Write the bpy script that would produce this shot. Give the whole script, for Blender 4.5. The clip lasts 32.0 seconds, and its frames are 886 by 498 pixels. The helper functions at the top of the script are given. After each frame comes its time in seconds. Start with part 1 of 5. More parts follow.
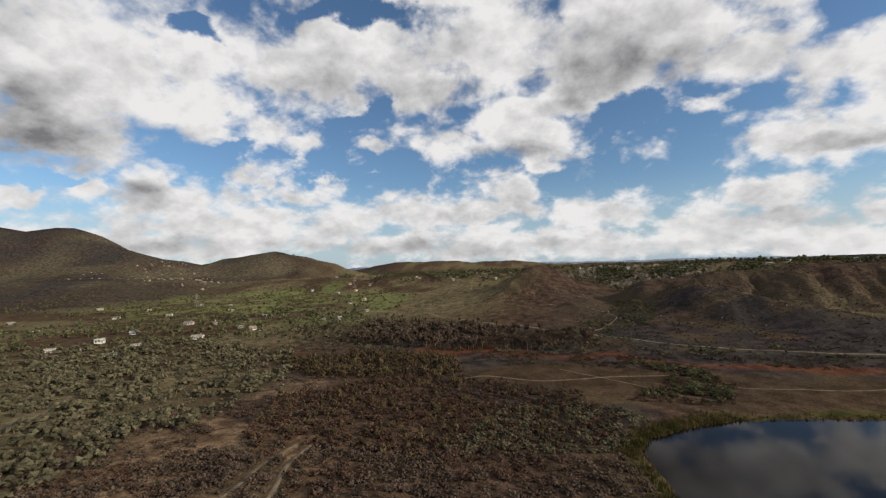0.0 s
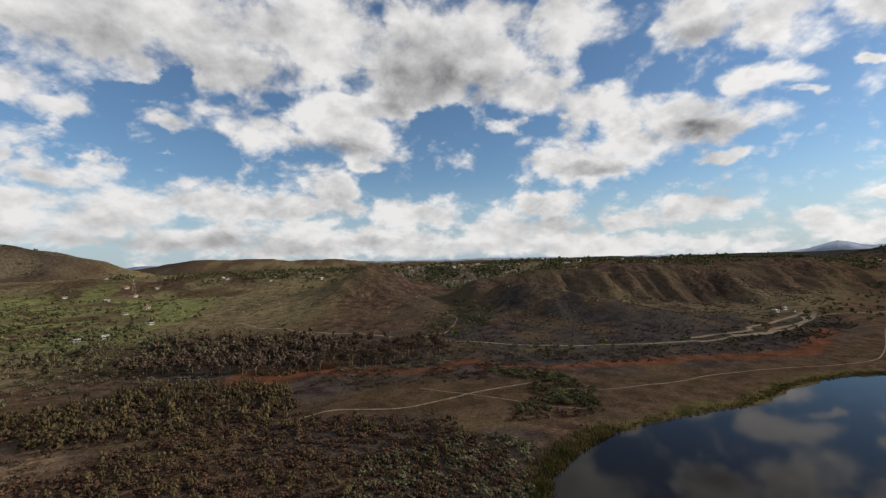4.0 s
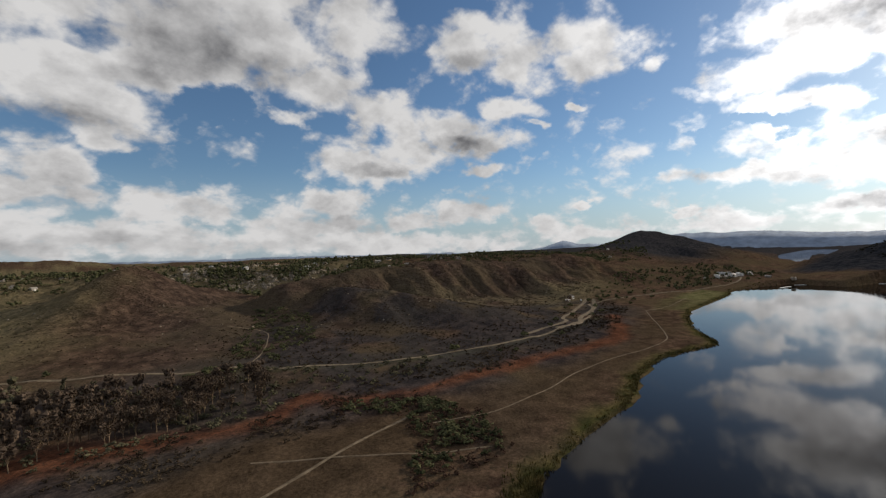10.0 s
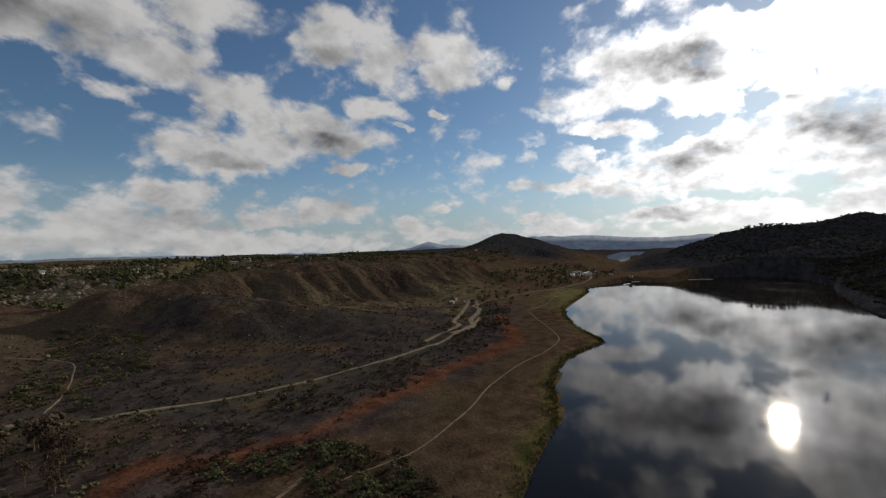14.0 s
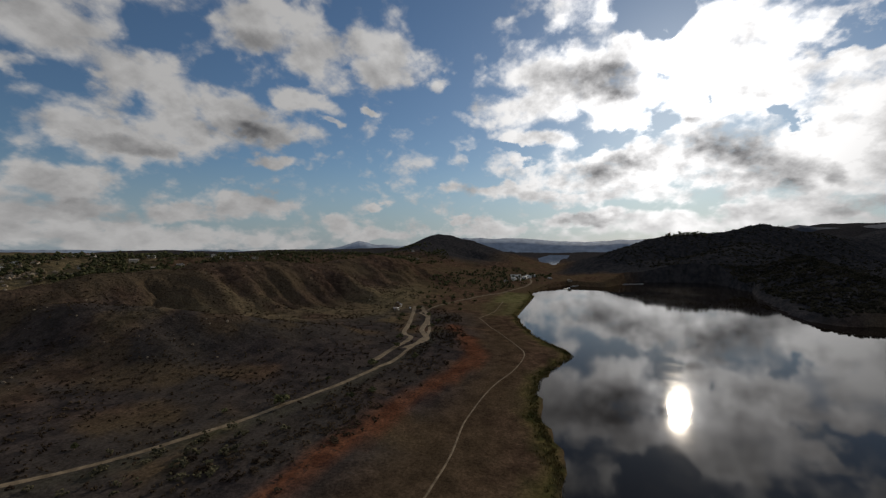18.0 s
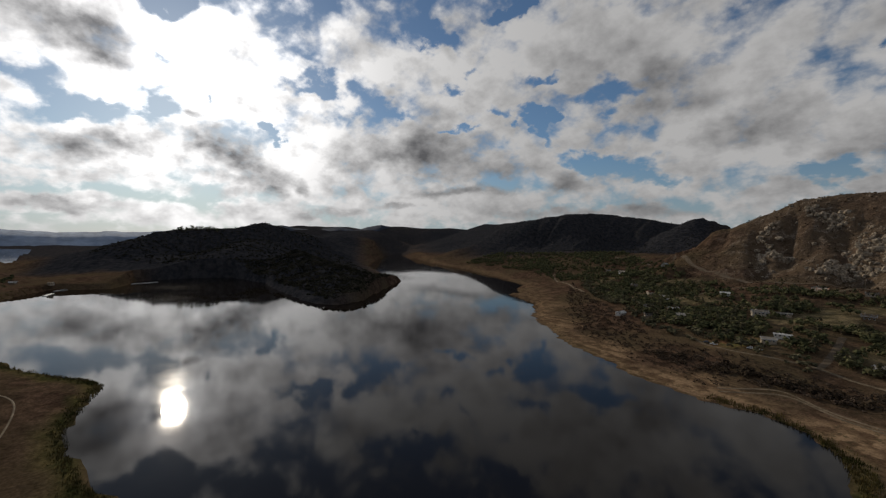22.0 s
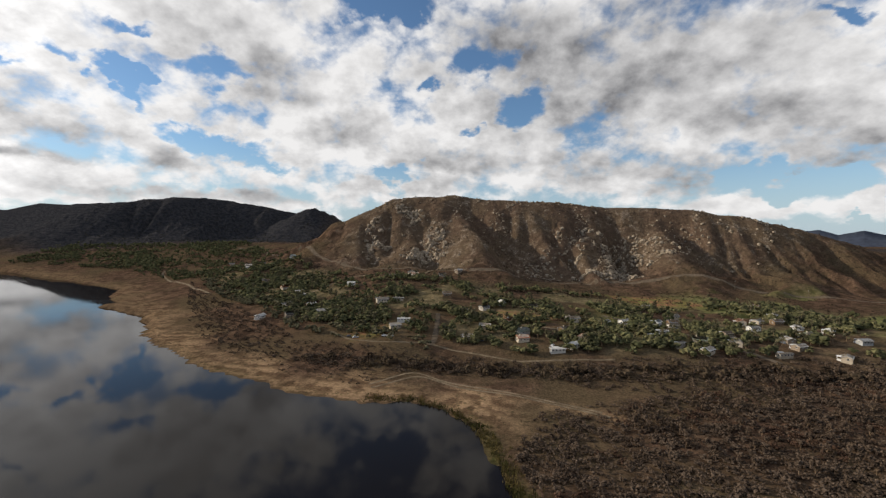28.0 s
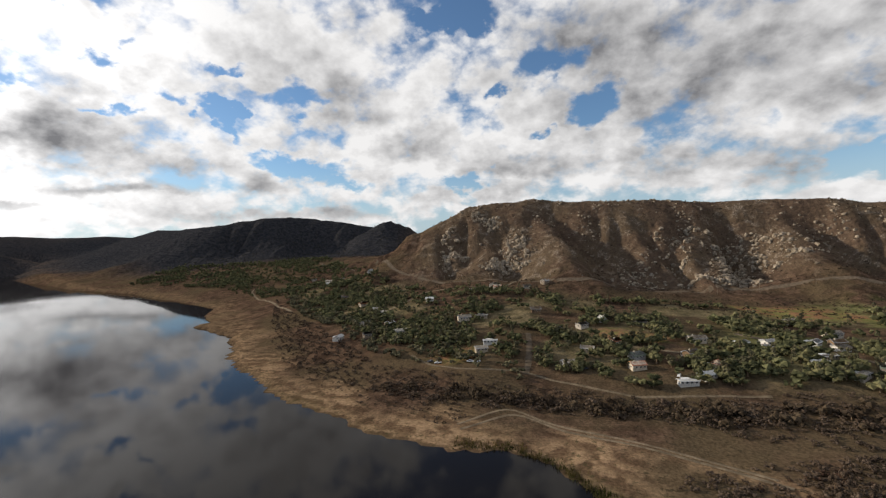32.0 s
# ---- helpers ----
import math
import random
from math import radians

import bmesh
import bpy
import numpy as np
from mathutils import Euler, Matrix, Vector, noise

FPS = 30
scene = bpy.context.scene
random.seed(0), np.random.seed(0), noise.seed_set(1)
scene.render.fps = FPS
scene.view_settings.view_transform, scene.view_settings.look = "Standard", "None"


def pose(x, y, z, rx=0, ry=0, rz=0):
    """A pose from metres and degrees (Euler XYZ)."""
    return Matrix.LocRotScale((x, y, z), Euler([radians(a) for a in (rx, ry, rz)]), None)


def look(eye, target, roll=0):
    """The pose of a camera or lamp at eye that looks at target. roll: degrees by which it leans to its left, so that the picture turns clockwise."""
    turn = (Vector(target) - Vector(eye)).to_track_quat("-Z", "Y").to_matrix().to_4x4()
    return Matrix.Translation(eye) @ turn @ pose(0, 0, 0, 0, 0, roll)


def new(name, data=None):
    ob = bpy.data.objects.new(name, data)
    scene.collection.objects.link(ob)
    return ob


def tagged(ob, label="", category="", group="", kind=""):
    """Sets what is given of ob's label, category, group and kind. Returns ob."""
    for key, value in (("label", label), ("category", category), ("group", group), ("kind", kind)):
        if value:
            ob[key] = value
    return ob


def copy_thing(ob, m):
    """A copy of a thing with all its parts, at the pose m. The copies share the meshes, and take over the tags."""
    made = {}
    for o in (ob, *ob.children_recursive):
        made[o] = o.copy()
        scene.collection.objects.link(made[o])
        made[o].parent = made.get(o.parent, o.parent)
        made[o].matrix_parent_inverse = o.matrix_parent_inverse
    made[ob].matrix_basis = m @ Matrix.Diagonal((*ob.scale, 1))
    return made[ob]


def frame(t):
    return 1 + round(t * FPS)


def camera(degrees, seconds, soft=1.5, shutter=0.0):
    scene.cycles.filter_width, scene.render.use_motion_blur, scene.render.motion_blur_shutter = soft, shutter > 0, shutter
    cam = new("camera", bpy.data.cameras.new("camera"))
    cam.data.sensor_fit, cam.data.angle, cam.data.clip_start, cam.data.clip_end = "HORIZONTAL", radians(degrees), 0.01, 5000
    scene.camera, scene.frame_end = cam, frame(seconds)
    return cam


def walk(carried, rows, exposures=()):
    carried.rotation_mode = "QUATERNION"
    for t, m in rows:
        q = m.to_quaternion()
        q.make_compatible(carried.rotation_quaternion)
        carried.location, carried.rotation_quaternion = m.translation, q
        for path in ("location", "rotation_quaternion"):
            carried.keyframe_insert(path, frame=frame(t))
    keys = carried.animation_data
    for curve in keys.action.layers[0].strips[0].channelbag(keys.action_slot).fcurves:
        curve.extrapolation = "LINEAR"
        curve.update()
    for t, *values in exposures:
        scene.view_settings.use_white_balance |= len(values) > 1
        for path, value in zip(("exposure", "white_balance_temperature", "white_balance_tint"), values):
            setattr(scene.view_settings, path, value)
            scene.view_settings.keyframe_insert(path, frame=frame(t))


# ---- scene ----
# seconds, x, y, z, heading clockwise from +y, pitch, roll
PATH = [
    (0, 101.5, -28.5, 82.8, -8.10, 2.60, -1.91),
    (0.5, 98.7, -19.2, 82.6, -3.96, 2.51, -1.55),
    (1, 95.9, -9.8, 82.3, 3.47, 2.18, -1.13),
    (1.5, 93.5, -1.1, 82.1, 6.18, 2.27, -1.16),
    (2, 91.6, 7.0, 82.1, 7.16, 2.22, -1.24),
    (2.5, 89.7, 14.6, 82.3, 8.98, 2.12, -1.40),
    (4.5, 80.6, 42.1, 84.9, 19.33, 1.44, -1.77),
    (5, 78.4, 49.8, 85.4, 23.19, 1.25, -1.65),
    (5.5, 76.2, 58.2, 85.8, 27.75, 1.03, -1.54),
    (6, 74.5, 66.4, 86.0, 32.15, 0.78, -1.69),
    (6.5, 73.9, 74.2, 86.0, 35.78, 0.52, -1.65),
    (7, 73.9, 81.5, 86.1, 37.83, 0.49, -1.67),
    (7.5, 74.2, 88.1, 86.1, 39.10, 0.42, -1.79),
    (8, 74.8, 94.5, 86.1, 40.52, 0.43, -1.94),
    (8.5, 75.7, 100.9, 86.0, 41.82, 0.32, -1.94),
    (9, 77.2, 107.2, 86.0, 42.99, 0.30, -2.01),
    (9.5, 79.0, 113.2, 85.8, 44.00, 0.38, -2.17),
    (10, 81.0, 119.1, 85.5, 44.39, 0.39, -2.31),
    (10.5, 82.9, 124.8, 85.2, 45.45, 0.46, -2.40),
    (11, 84.8, 130.4, 84.8, 48.14, 0.46, -2.46),
    (11.5, 87.0, 136.0, 84.6, 51.26, 0.40, -2.34),
    (12, 89.5, 142.1, 84.5, 54.09, 0.30, -2.26),
    (12.5, 92.1, 148.5, 84.6, 56.40, 0.24, -2.38),
    (13, 95.1, 154.8, 84.8, 58.68, 0.07, -2.26),
    (13.5, 98.3, 160.8, 85.2, 60.84, -0.06, -2.08),
    (14, 101.6, 166.5, 85.7, 62.78, -0.21, -1.95),
    (14.5, 105.4, 172.0, 86.2, 64.25, -0.27, -1.96),
    (16.5, 124.7, 193.2, 87.9, 67.05, -0.31, -1.09),
    (17, 129.3, 197.4, 88.1, 67.57, -0.36, -1.00),
    (17.5, 133.5, 201.6, 88.2, 69.25, -0.36, -0.88),
    (18, 137.0, 205.8, 88.1, 72.29, -0.41, -0.66),
    (18.5, 140.0, 209.9, 87.7, 78.43, -0.42, -0.24),
    (19, 142.7, 213.9, 87.2, 85.37, -0.43, 0.10),
    (19.5, 145.4, 218.4, 86.6, 93.11, -0.30, 0.51),
    (20, 149.3, 222.9, 86.4, 101.20, -0.37, 0.34),
    (20.5, 153.2, 227.6, 86.3, 108.87, -0.41, 0.53),
    (21, 157.3, 231.9, 86.5, 117.54, -0.70, 0.93),
    (21.5, 161.7, 235.1, 87.1, 126.05, -0.84, 1.08),
    (22, 166.0, 237.6, 87.9, 134.13, -0.94, 1.01),
    (22.5, 170.2, 238.7, 89.0, 142.05, -1.19, 1.50),
    (23, 174.0, 238.4, 90.1, 149.56, -1.21, 1.53),
    (23.5, 177.3, 236.9, 91.4, 156.79, -1.34, 1.68),
    (24, 180.5, 234.6, 92.5, 164.63, -1.55, 2.16),
    (24.5, 183.8, 231.9, 93.5, 171.51, -1.65, 2.38),
    (25, 187.8, 228.5, 94.4, 178.31, -1.76, 2.69),
    (25.5, 191.4, 225.1, 95.2, 181.46, -1.82, 2.53),
    (27.5, 200.8, 209.8, 98.1, 182.75, -2.13, 0.98),
    (28, 202.7, 205.4, 98.7, 183.69, -2.11, 0.83),
    (28.5, 204.4, 200.8, 99.3, 184.40, -2.14, 0.63),
    (29, 206.1, 195.9, 99.9, 184.82, -2.16, 0.50),
    (29.5, 207.6, 190.8, 100.4, 184.63, -2.17, 0.20),
    (30, 208.8, 185.7, 100.8, 184.14, -2.06, -0.09),
    (30.5, 209.9, 180.4, 101.1, 184.30, -1.81, -0.27),
    (31, 210.7, 175.1, 101.3, 182.24, -1.65, -0.63),
    (31.5, 210.9, 169.8, 101.3, 174.92, -1.20, -1.92),
    (32, 211.1, 164.1, 101.3, 173.65, -0.96, -1.92),
]


def flown(x, y, z, az, pitch, roll):
    a, p = radians(az), radians(pitch)
    ahead = Vector((math.sin(a) * math.cos(p), math.cos(a) * math.cos(p), math.sin(p)))
    return look((x, y, z), Vector((x, y, z)) + ahead, roll)


cam = camera(93.2, 32.0, soft=1.3)
walk(cam, [(t, flown(*r)) for t, *r in PATH], [(0, 0.05), (5, 0.0), (9, -0.2), (13, -0.55), (19, -0.95), (23, -0.9), (25, -0.35), (28, 0.12), (32, 0.15)])

# ---- world and sun ----
SUN_AZ, SUN_EL = 101.5, 19.2
class Nodes:
    """Short hand for building a node tree."""

    def __init__(self, tree):
        self.tree = tree

    def add(self, kind, *ins, out=0, **settings):
        n = self.tree.nodes.new(kind)
        for k, v in settings.items():
            if k == "op":
                n.operation = v
            elif k == "blend":
                n.blend_type = v
            elif k == "noise_dimensions":
                n.noise_dimensions = v
            elif k == "gradient":
                n.gradient_type = v
            elif k == "data_type":
                n.data_type = v
            elif k == "attribute":
                n.attribute_name = v
            elif k == "interpolation":
                n.interpolation_type = v
        for i, v in enumerate(ins):
            if v is None:
                continue
            if isinstance(v, bpy.types.NodeSocket):
                self.tree.links.new(v, n.inputs[i])
            else:
                n.inputs[i].default_value = v
        return n.outputs[out]

    def math(self, op, a, b=None, c=None):
        return self.add("ShaderNodeMath", a, b, c, op=op)

    def ramp(self, v, lo, hi, to0=0.0, to1=1.0, smooth=True):
        return self.add("ShaderNodeMapRange", v, lo, hi, to0, to1, interpolation="SMOOTHSTEP" if smooth else "LINEAR")

    def mix(self, f, a, b, blend="MIX"):
        n = self.tree.nodes.new("ShaderNodeMixRGB")
        n.blend_type = blend
        for i, v in enumerate((f, a, b)):
            if isinstance(v, bpy.types.NodeSocket):
                self.tree.links.new(v, n.inputs[i])
            else:
                n.inputs[i].default_value = (*v, 1) if isinstance(v, tuple) and len(v) == 3 else v
        return n.outputs[0]

    def noise(self, vec, scale, detail=4.0, rough=0.5, out=0):
        n = self.tree.nodes.new("ShaderNodeTexNoise")
        if vec is not None:
            self.tree.links.new(vec, n.inputs["Vector"])
        n.inputs["Scale"].default_value, n.inputs["Detail"].default_value, n.inputs["Roughness"].default_value = scale, detail, rough
        return n.outputs[out]


# ---- sky: azimuth, elevation, half width, half height, lean, in degrees ----
CLOUDS = [(-54, 8.3, 2.3, 1.3, 6), (-52, 22.1, 11, 6.5, 16), (-51, 15, 8.5, 4.1, 11), (-47, 9, 5.2, 1.5, 5), (-44, 10.2, 3.1, 2.2, 5), (-44, 21.9,
    9.8, 6.1, 12), (-41, 3.9, 22.9, 1.9, 0), (-40, 19.3, 6.9, 3.6, 9), (-39, 8.6, 11.5, 2.6, 3), (-32, 6, 19, 3.2, 1), (-30, 17.5, 4, 2.3, 5), (-28,
    11.1, 6.2, 2.9, 2), (-27, 25.9, 13.9, 4.6, 6), (-26, 16.5, 3.6, 1.5, 3), (-20, 29, 14.9, 3, 4), (-17, 16.8, 2.3, 0.9, 1), (-14, 26.1, 16.7, 5.2,
    1), (-13, 7.8, 4.6, 2.3, -1), (-6, 17, 5.5, 2.9, -2)]
CLOUDS += [(-6, 34.4, 22.6, 2.2, -3), (-5, 7.2, 8.5, 3.1, -2), (1, 3.1, 29.1, 2.3, -2), (2, 9.5, 4.1, 3.4, -4), (2, 27.9, 17.1, 5.6, -6), (3, 20.7, 3,
    1.7, -5), (4, 17.1, 7.1, 3.2, -20), (6, 13.3, 2.9, 1, -5), (10, 21.8, 6.4, 3.3, -8), (13, 6.5, 7.4, 2.4, -4), (14, 26.3, 12.8, 6.6, -11), (18,
    27.6, 10.1, 3.9, -13), (22, 26, 6.7, 6.2, 3), (25, 17.8, 3.4, 1, 0), (26, 29.8, 10.6, 2.9, 1), (27, 4.1, 9.1, 2.3, -1), (30, 6.7, 4.6, 2.1, -1),
    (31, 22.2, 4.6, 2, -1), (33, 1.6, 19.3, 1.7, -2)]
CLOUDS += [(34, 27.9, 6.2, 3.7, -2), (35, 12.6, 6.2, 2.8, -2), (36, 18.6, 8.1, 2.8, -18), (40, 4.4, 4.5, 1.9, -2), (41, 13.3, 4.5, 2.8, -4), (47, 5.6,
    5.4, 1.8, -3), (47, 15.7, 7.9, 2.6, -14), (48, 25.5, 4.3, 3.1, -8), (50, 11.1, 2.8, 1.1, -5), (50, 28.7, 4.2, 1.7, -9), (53, 14.4, 3.4, 1.5, -7),
    (55, 18.2, 4.6, 1.6, -9), (55, 22.6, 2.7, 1.7, -10), (55, 25.5, 5.6, 3.5, -41), (58, 16, 1.5, 0.6, -9), (59, 2.6, 3.4, 1.4, -3), (62, 22.4, 2.9,
    1.6, -13), (63, 1.5, 5.7, 1.1, -3), (63, 5.3, 1.4, 0.5, -5)]
CLOUDS += [(63, 17.8, 1.1, 0.4, -12), (65, 24, 6.1, 3.3, -15), (69, 2.4, 3, 1.4, -4), (72, 20.8, 1.9, 1.3, -17), (74, 3.6, 2.2, 0.4, -5), (79, 2, 6.8,
    1.2, -1), (81, 7.5, 9, 1, -2), (81, 17.3, 4.9, 2.6, -3), (86, 13.9, 8, 1.3, -4), (86, 21.6, 7.2, 1.8, 10), (89, 3.3, 3.6, 1.1, -2), (89, 6.5,
    11.3, 1.2, -3), (89, 9.4, 9.8, 2.7, -3), (92, 19.7, 10.8, 4.8, -7), (93, 3.2, 2.7, 0.9, -2), (99, 9.7, 11.1, 4, -5), (101, 22, 9, 3.5, -11), (102,
    2.4, 9.4, 1.7, -2), (107, 16.6, 10.4, 5.8, -12)]
CLOUDS += [(107, 23.2, 4.1, 2.1, -15), (110, 8.5, 10.8, 4.2, -7), (112, 2.6, 9.2, 1.8, -3), (113, 19, 8.9, 4.2, -16), (116, 7, 4.8, 3.3, -8), (116,
    12.6, 5.3, 4.8, -12), (116, 21, 5.6, 1.2, -19), (123, 21.3, 9.2, 6.5, 11), (128, 9.8, 16.5, 5.5, 5), (133, 5.1, 22.4, 2.9, 3), (135, 19.3, 18.2,
    8.5, 6), (151, 3.5, 28.3, 1.8, 1), (154, 22.3, 19.1, 8.4, 0), (158, 10.4, 29, 4.4, 0), (170, 15.5, 14.2, 9.5, 4), (178, 5.7, 16.3, 1.9, 1), (185,
    12.4, 16.4, 7.9, 0), (200, 8, 16, 3.2, -2), (200, 21.2, 20.4, 8.7, -6)]
CLOUDS += [(210, 7.1, 7.4, 2.8, -4), (216, 16.6, 18.2, 9.4, -10), (219, 3.4, 11.5, 1, -2), (226, 14.7, 10.8, 9.5, -12), (228, 4.3, 2.4, 1.5, -4),
    (230, 12.2, 7.5, 7.5, -12)]
SHADED = [(-53, 17.3, 6.1, 3.1, 13), (-51, 13.9, 9.3, 2.7, 10), (-44, 3.3, 16.5, 1.1, 0), (-44, 9.2, 2.6, 1.7, 4), (-26, 22.9, 8.5, 1.9, 5), (-10,
    2.7, 34, 1.2, -2), (-10, 22.7, 9.3, 1.9, -1), (0, 15.2, 6.9, 1.3, -4), (9, 20, 4.3, 1.6, -7), (13, 24.5, 7.5, 4.3, -10), (22, 22.8, 6, 2.6, 2),
    (32, 4, 6.2, 1.2, -2), (35, 11.4, 5.4, 1, -2), (47, 14.3, 5.8, 1.1, -5), (49, 24.1, 3.5, 1.2, -8), (91, 3.1, 3.5, 0.7, -2), (93, 19.6, 6.1, 1.7,
    -7), (94, 9.6, 3.5, 1.4, -4), (103, 13.9, 1.9, 0.7, -9)]
SHADED += [(105, 5.9, 4.4, 1.2, -4), (106, 11.1, 4.2, 2.5, -8), (112, 5.4, 2.3, 0.8, -5), (116, 6.5, 1.5, 1, -7), (117, 3.4, 3.4, 0.9, -4), (119, 3.7,
    3.4, 0.8, 4), (127, 4.6, 4, 0.6, 4), (135, 11.6, 9.7, 3.3, -4), (138, 6.9, 8.8, 0.7, 3), (142, 9.7, 4.5, 1.3, 3), (151, 8, 2.8, 1.4, 1), (154,
    4.2, 15, 0.9, 1), (162, 18.7, 6.5, 2.7, -3), (170, 13.5, 5.8, 2.8, 3), (178, 6.4, 9, 1.1, 1), (187, 9.4, 9.1, 1.9, -1), (200, 16, 8.4, 3.4, -4),
    (213, 8.2, 17.5, 2.6, -5), (216, 5.9, 9.4, 1.4, -4)]
SHADED += [(218, 13.4, 11.7, 3, -9), (226, 9.3, 7.8, 3, -8)]
SHADED += [(203, 19, 20, 7, -4), (216, 25, 14, 6, 0), (192, 25, 10, 4, 0)]
GAPS = [(-53, 9.3, 2.4, 0.7, 6), (-39, 27.2, 3.5, 1, 12), (-35, 15.1, 5.6, 1.4, 13), (-21, 31.8, 9, 1.3, 5), (-19, 12.8, 11.9, 1.3, 0), (-19, 20.3,
    3.8, 1.4, 2), (17, 18.1, 3.8, 2.3, -10), (81, 12.3, 3.8, 0.7, -3), (95, 14.1, 5, 1.7, -6), (100, 25.7, 3.6, 1.8, -12), (106, 16.6, 1.9, 1.1, -11),
    (112, 14, 1.9, 0.7, -12), (116, 19.3, 3.6, 1.1, 0), (124, 18.1, 3.4, 2.2, 10), (132, 25.5, 4.5, 1.1, -12), (135, 15.6, 2.9, 0.7, 5), (136, 20.7,
    1.9, 1, 6), (142, 28.7, 3.4, 0.7, 4), (144, 16.2, 4.6, 0.9, -27)]
GAPS += [(148, 21.5, 2.6, 0.7, 2), (154, 10.8, 6.5, 1.3, -9), (156, 18.2, 4.5, 1.5, 0), (160, 8.8, 3.7, 1.3, 0), (174, 27.5, 5.3, 1.5, 4), (178, 7.8,
    2.1, 2.1, 1), (182, 18.7, 1.5, 0.9, 1), (188, 21.9, 3.2, 2.1, -2), (190, 15, 2.3, 0.8, -2), (193, 17.7, 3, 2, -3), (223, 5.7, 5.4, 1.3, -5), (227,
    21, 2.6, 0.7, -17), (229, 1.5, 1.5, 0.4, -2)]
world = bpy.data.worlds.new("sky")
scene.world = world
world.use_nodes = True
wt = world.node_tree
wt.nodes.clear()
W = Nodes(wt)
ray_dir = W.add("ShaderNodeTexCoord")
sky_tex = wt.nodes.new("ShaderNodeTexSky")
sky_tex.sky_type, sky_tex.sun_disc = "NISHITA", False
sky_tex.sun_elevation, sky_tex.sun_rotation = radians(SUN_EL), radians(SUN_AZ)
sky_tex.dust_density, sky_tex.air_density, sky_tex.ozone_density = 0.3, 1.0, 2.5
wt.links.new(ray_dir, sky_tex.inputs["Vector"])
blue = W.mix(1.0, sky_tex.outputs[0], (0.088, 0.100, 0.110), "MULTIPLY")

# azimuth and elevation in degrees, with the seam at azimuth 268
parts_ = wt.nodes.new("ShaderNodeSeparateXYZ")
wt.links.new(ray_dir, parts_.inputs[0])
dx, dy, dz = parts_.outputs
m_az = radians(88.0)
ahead_ = W.math("ADD", W.math("MULTIPLY", dx, math.sin(m_az)), W.math("MULTIPLY", dy, math.cos(m_az)))
side_ = W.math("SUBTRACT", W.math("MULTIPLY", dx, math.cos(m_az)), W.math("MULTIPLY", dy, math.sin(m_az)))
azim = W.math("ADD", W.math("MULTIPLY", W.math("ARCTAN2", side_, ahead_), 180 / math.pi), 88.0)
elev = W.math("MULTIPLY", W.math("ARCSINE", dz), 180 / math.pi)
# cloud layer seen in perspective: finer towards the horizon
lift_ = W.math("ADD", W.math("ABSOLUTE", dz), 0.75)
layer = W.add("ShaderNodeVectorMath", ray_dir, op="SCALE")
wt.links.new(W.math("DIVIDE", 1.0, lift_), layer.node.inputs["Scale"])
warp = W.noise(layer, 8.5, 6, 0.55, out=1)
warp = W.add("ShaderNodeVectorMath", warp, (0.5, 0.5, 0.5), op="SUBTRACT")
place_ = W.add("ShaderNodeCombineXYZ", azim, elev, 0.0)
place_ = W.add("ShaderNodeVectorMath", warp, (7.5, 4.5, 0.0), place_, op="MULTIPLY_ADD")


torn_ = W.add("ShaderNodeVectorMath", warp, (21.0, 12.0, 0.0), W.add("ShaderNodeCombineXYZ", azim, elev, 0.0), op="MULTIPLY_ADD")


def blobs(rows, at):
    total = None
    for az, el, wide, tall, lean in rows:
        m = wt.nodes.new("ShaderNodeMapping")
        m.vector_type = "TEXTURE"
        m.inputs["Location"].default_value = (az, el, 0)
        m.inputs["Rotation"].default_value = (0, 0, radians(lean))
        m.inputs["Scale"].default_value = (wide * 1.45, tall * 1.45, 1)
        wt.links.new(at, m.inputs[0])
        g = W.add("ShaderNodeTexGradient", m.outputs[0], out=1, gradient="SPHERICAL")
        total = g if total is None else W.math("SMOOTH_MAX", total, g, 0.12)
    return total


def billows(at):
    """Rounded heaps with torn rims, from 0 to 1."""
    heap = wt.nodes.new("ShaderNodeTexVoronoi")
    heap.feature = "SMOOTH_F1"
    heap.inputs["Scale"].default_value, heap.inputs["Detail"].default_value, heap.inputs["Roughness"].default_value, heap.inputs["Smoothness"].default_value = 13.0, 3.0, 0.55, 0.6
    wt.links.new(W.add("ShaderNodeVectorMath", warp, (0.09, 0.09, 0.09), at, op="MULTIPLY_ADD"), heap.inputs["Vector"])
    return W.math("ADD", W.math("MULTIPLY", W.noise(at, 9.0, 9, 0.6), 0.7), W.math("MULTIPLY", W.math("SUBTRACT", 0.9, heap.outputs["Distance"]), 0.3))


sun_way = (math.sin(radians(SUN_AZ)) * math.cos(radians(SUN_EL)), math.cos(radians(SUN_AZ)) * math.cos(radians(SUN_EL)), math.sin(radians(SUN_EL)))
fine = billows(layer)
form = W.noise(layer, 9.0, 6, 0.56)
above = W.noise(W.add("ShaderNodeVectorMath", layer, (0.014 * sun_way[0], 0.014 * sun_way[1], 0.038), op="ADD"), 9.0, 6, 0.56)
soft_ = W.noise(layer, 3.8, 3, 0.5)
body = blobs(CLOUDS, place_)
holes = blobs(GAPS, torn_)
grey = blobs(SHADED, place_)
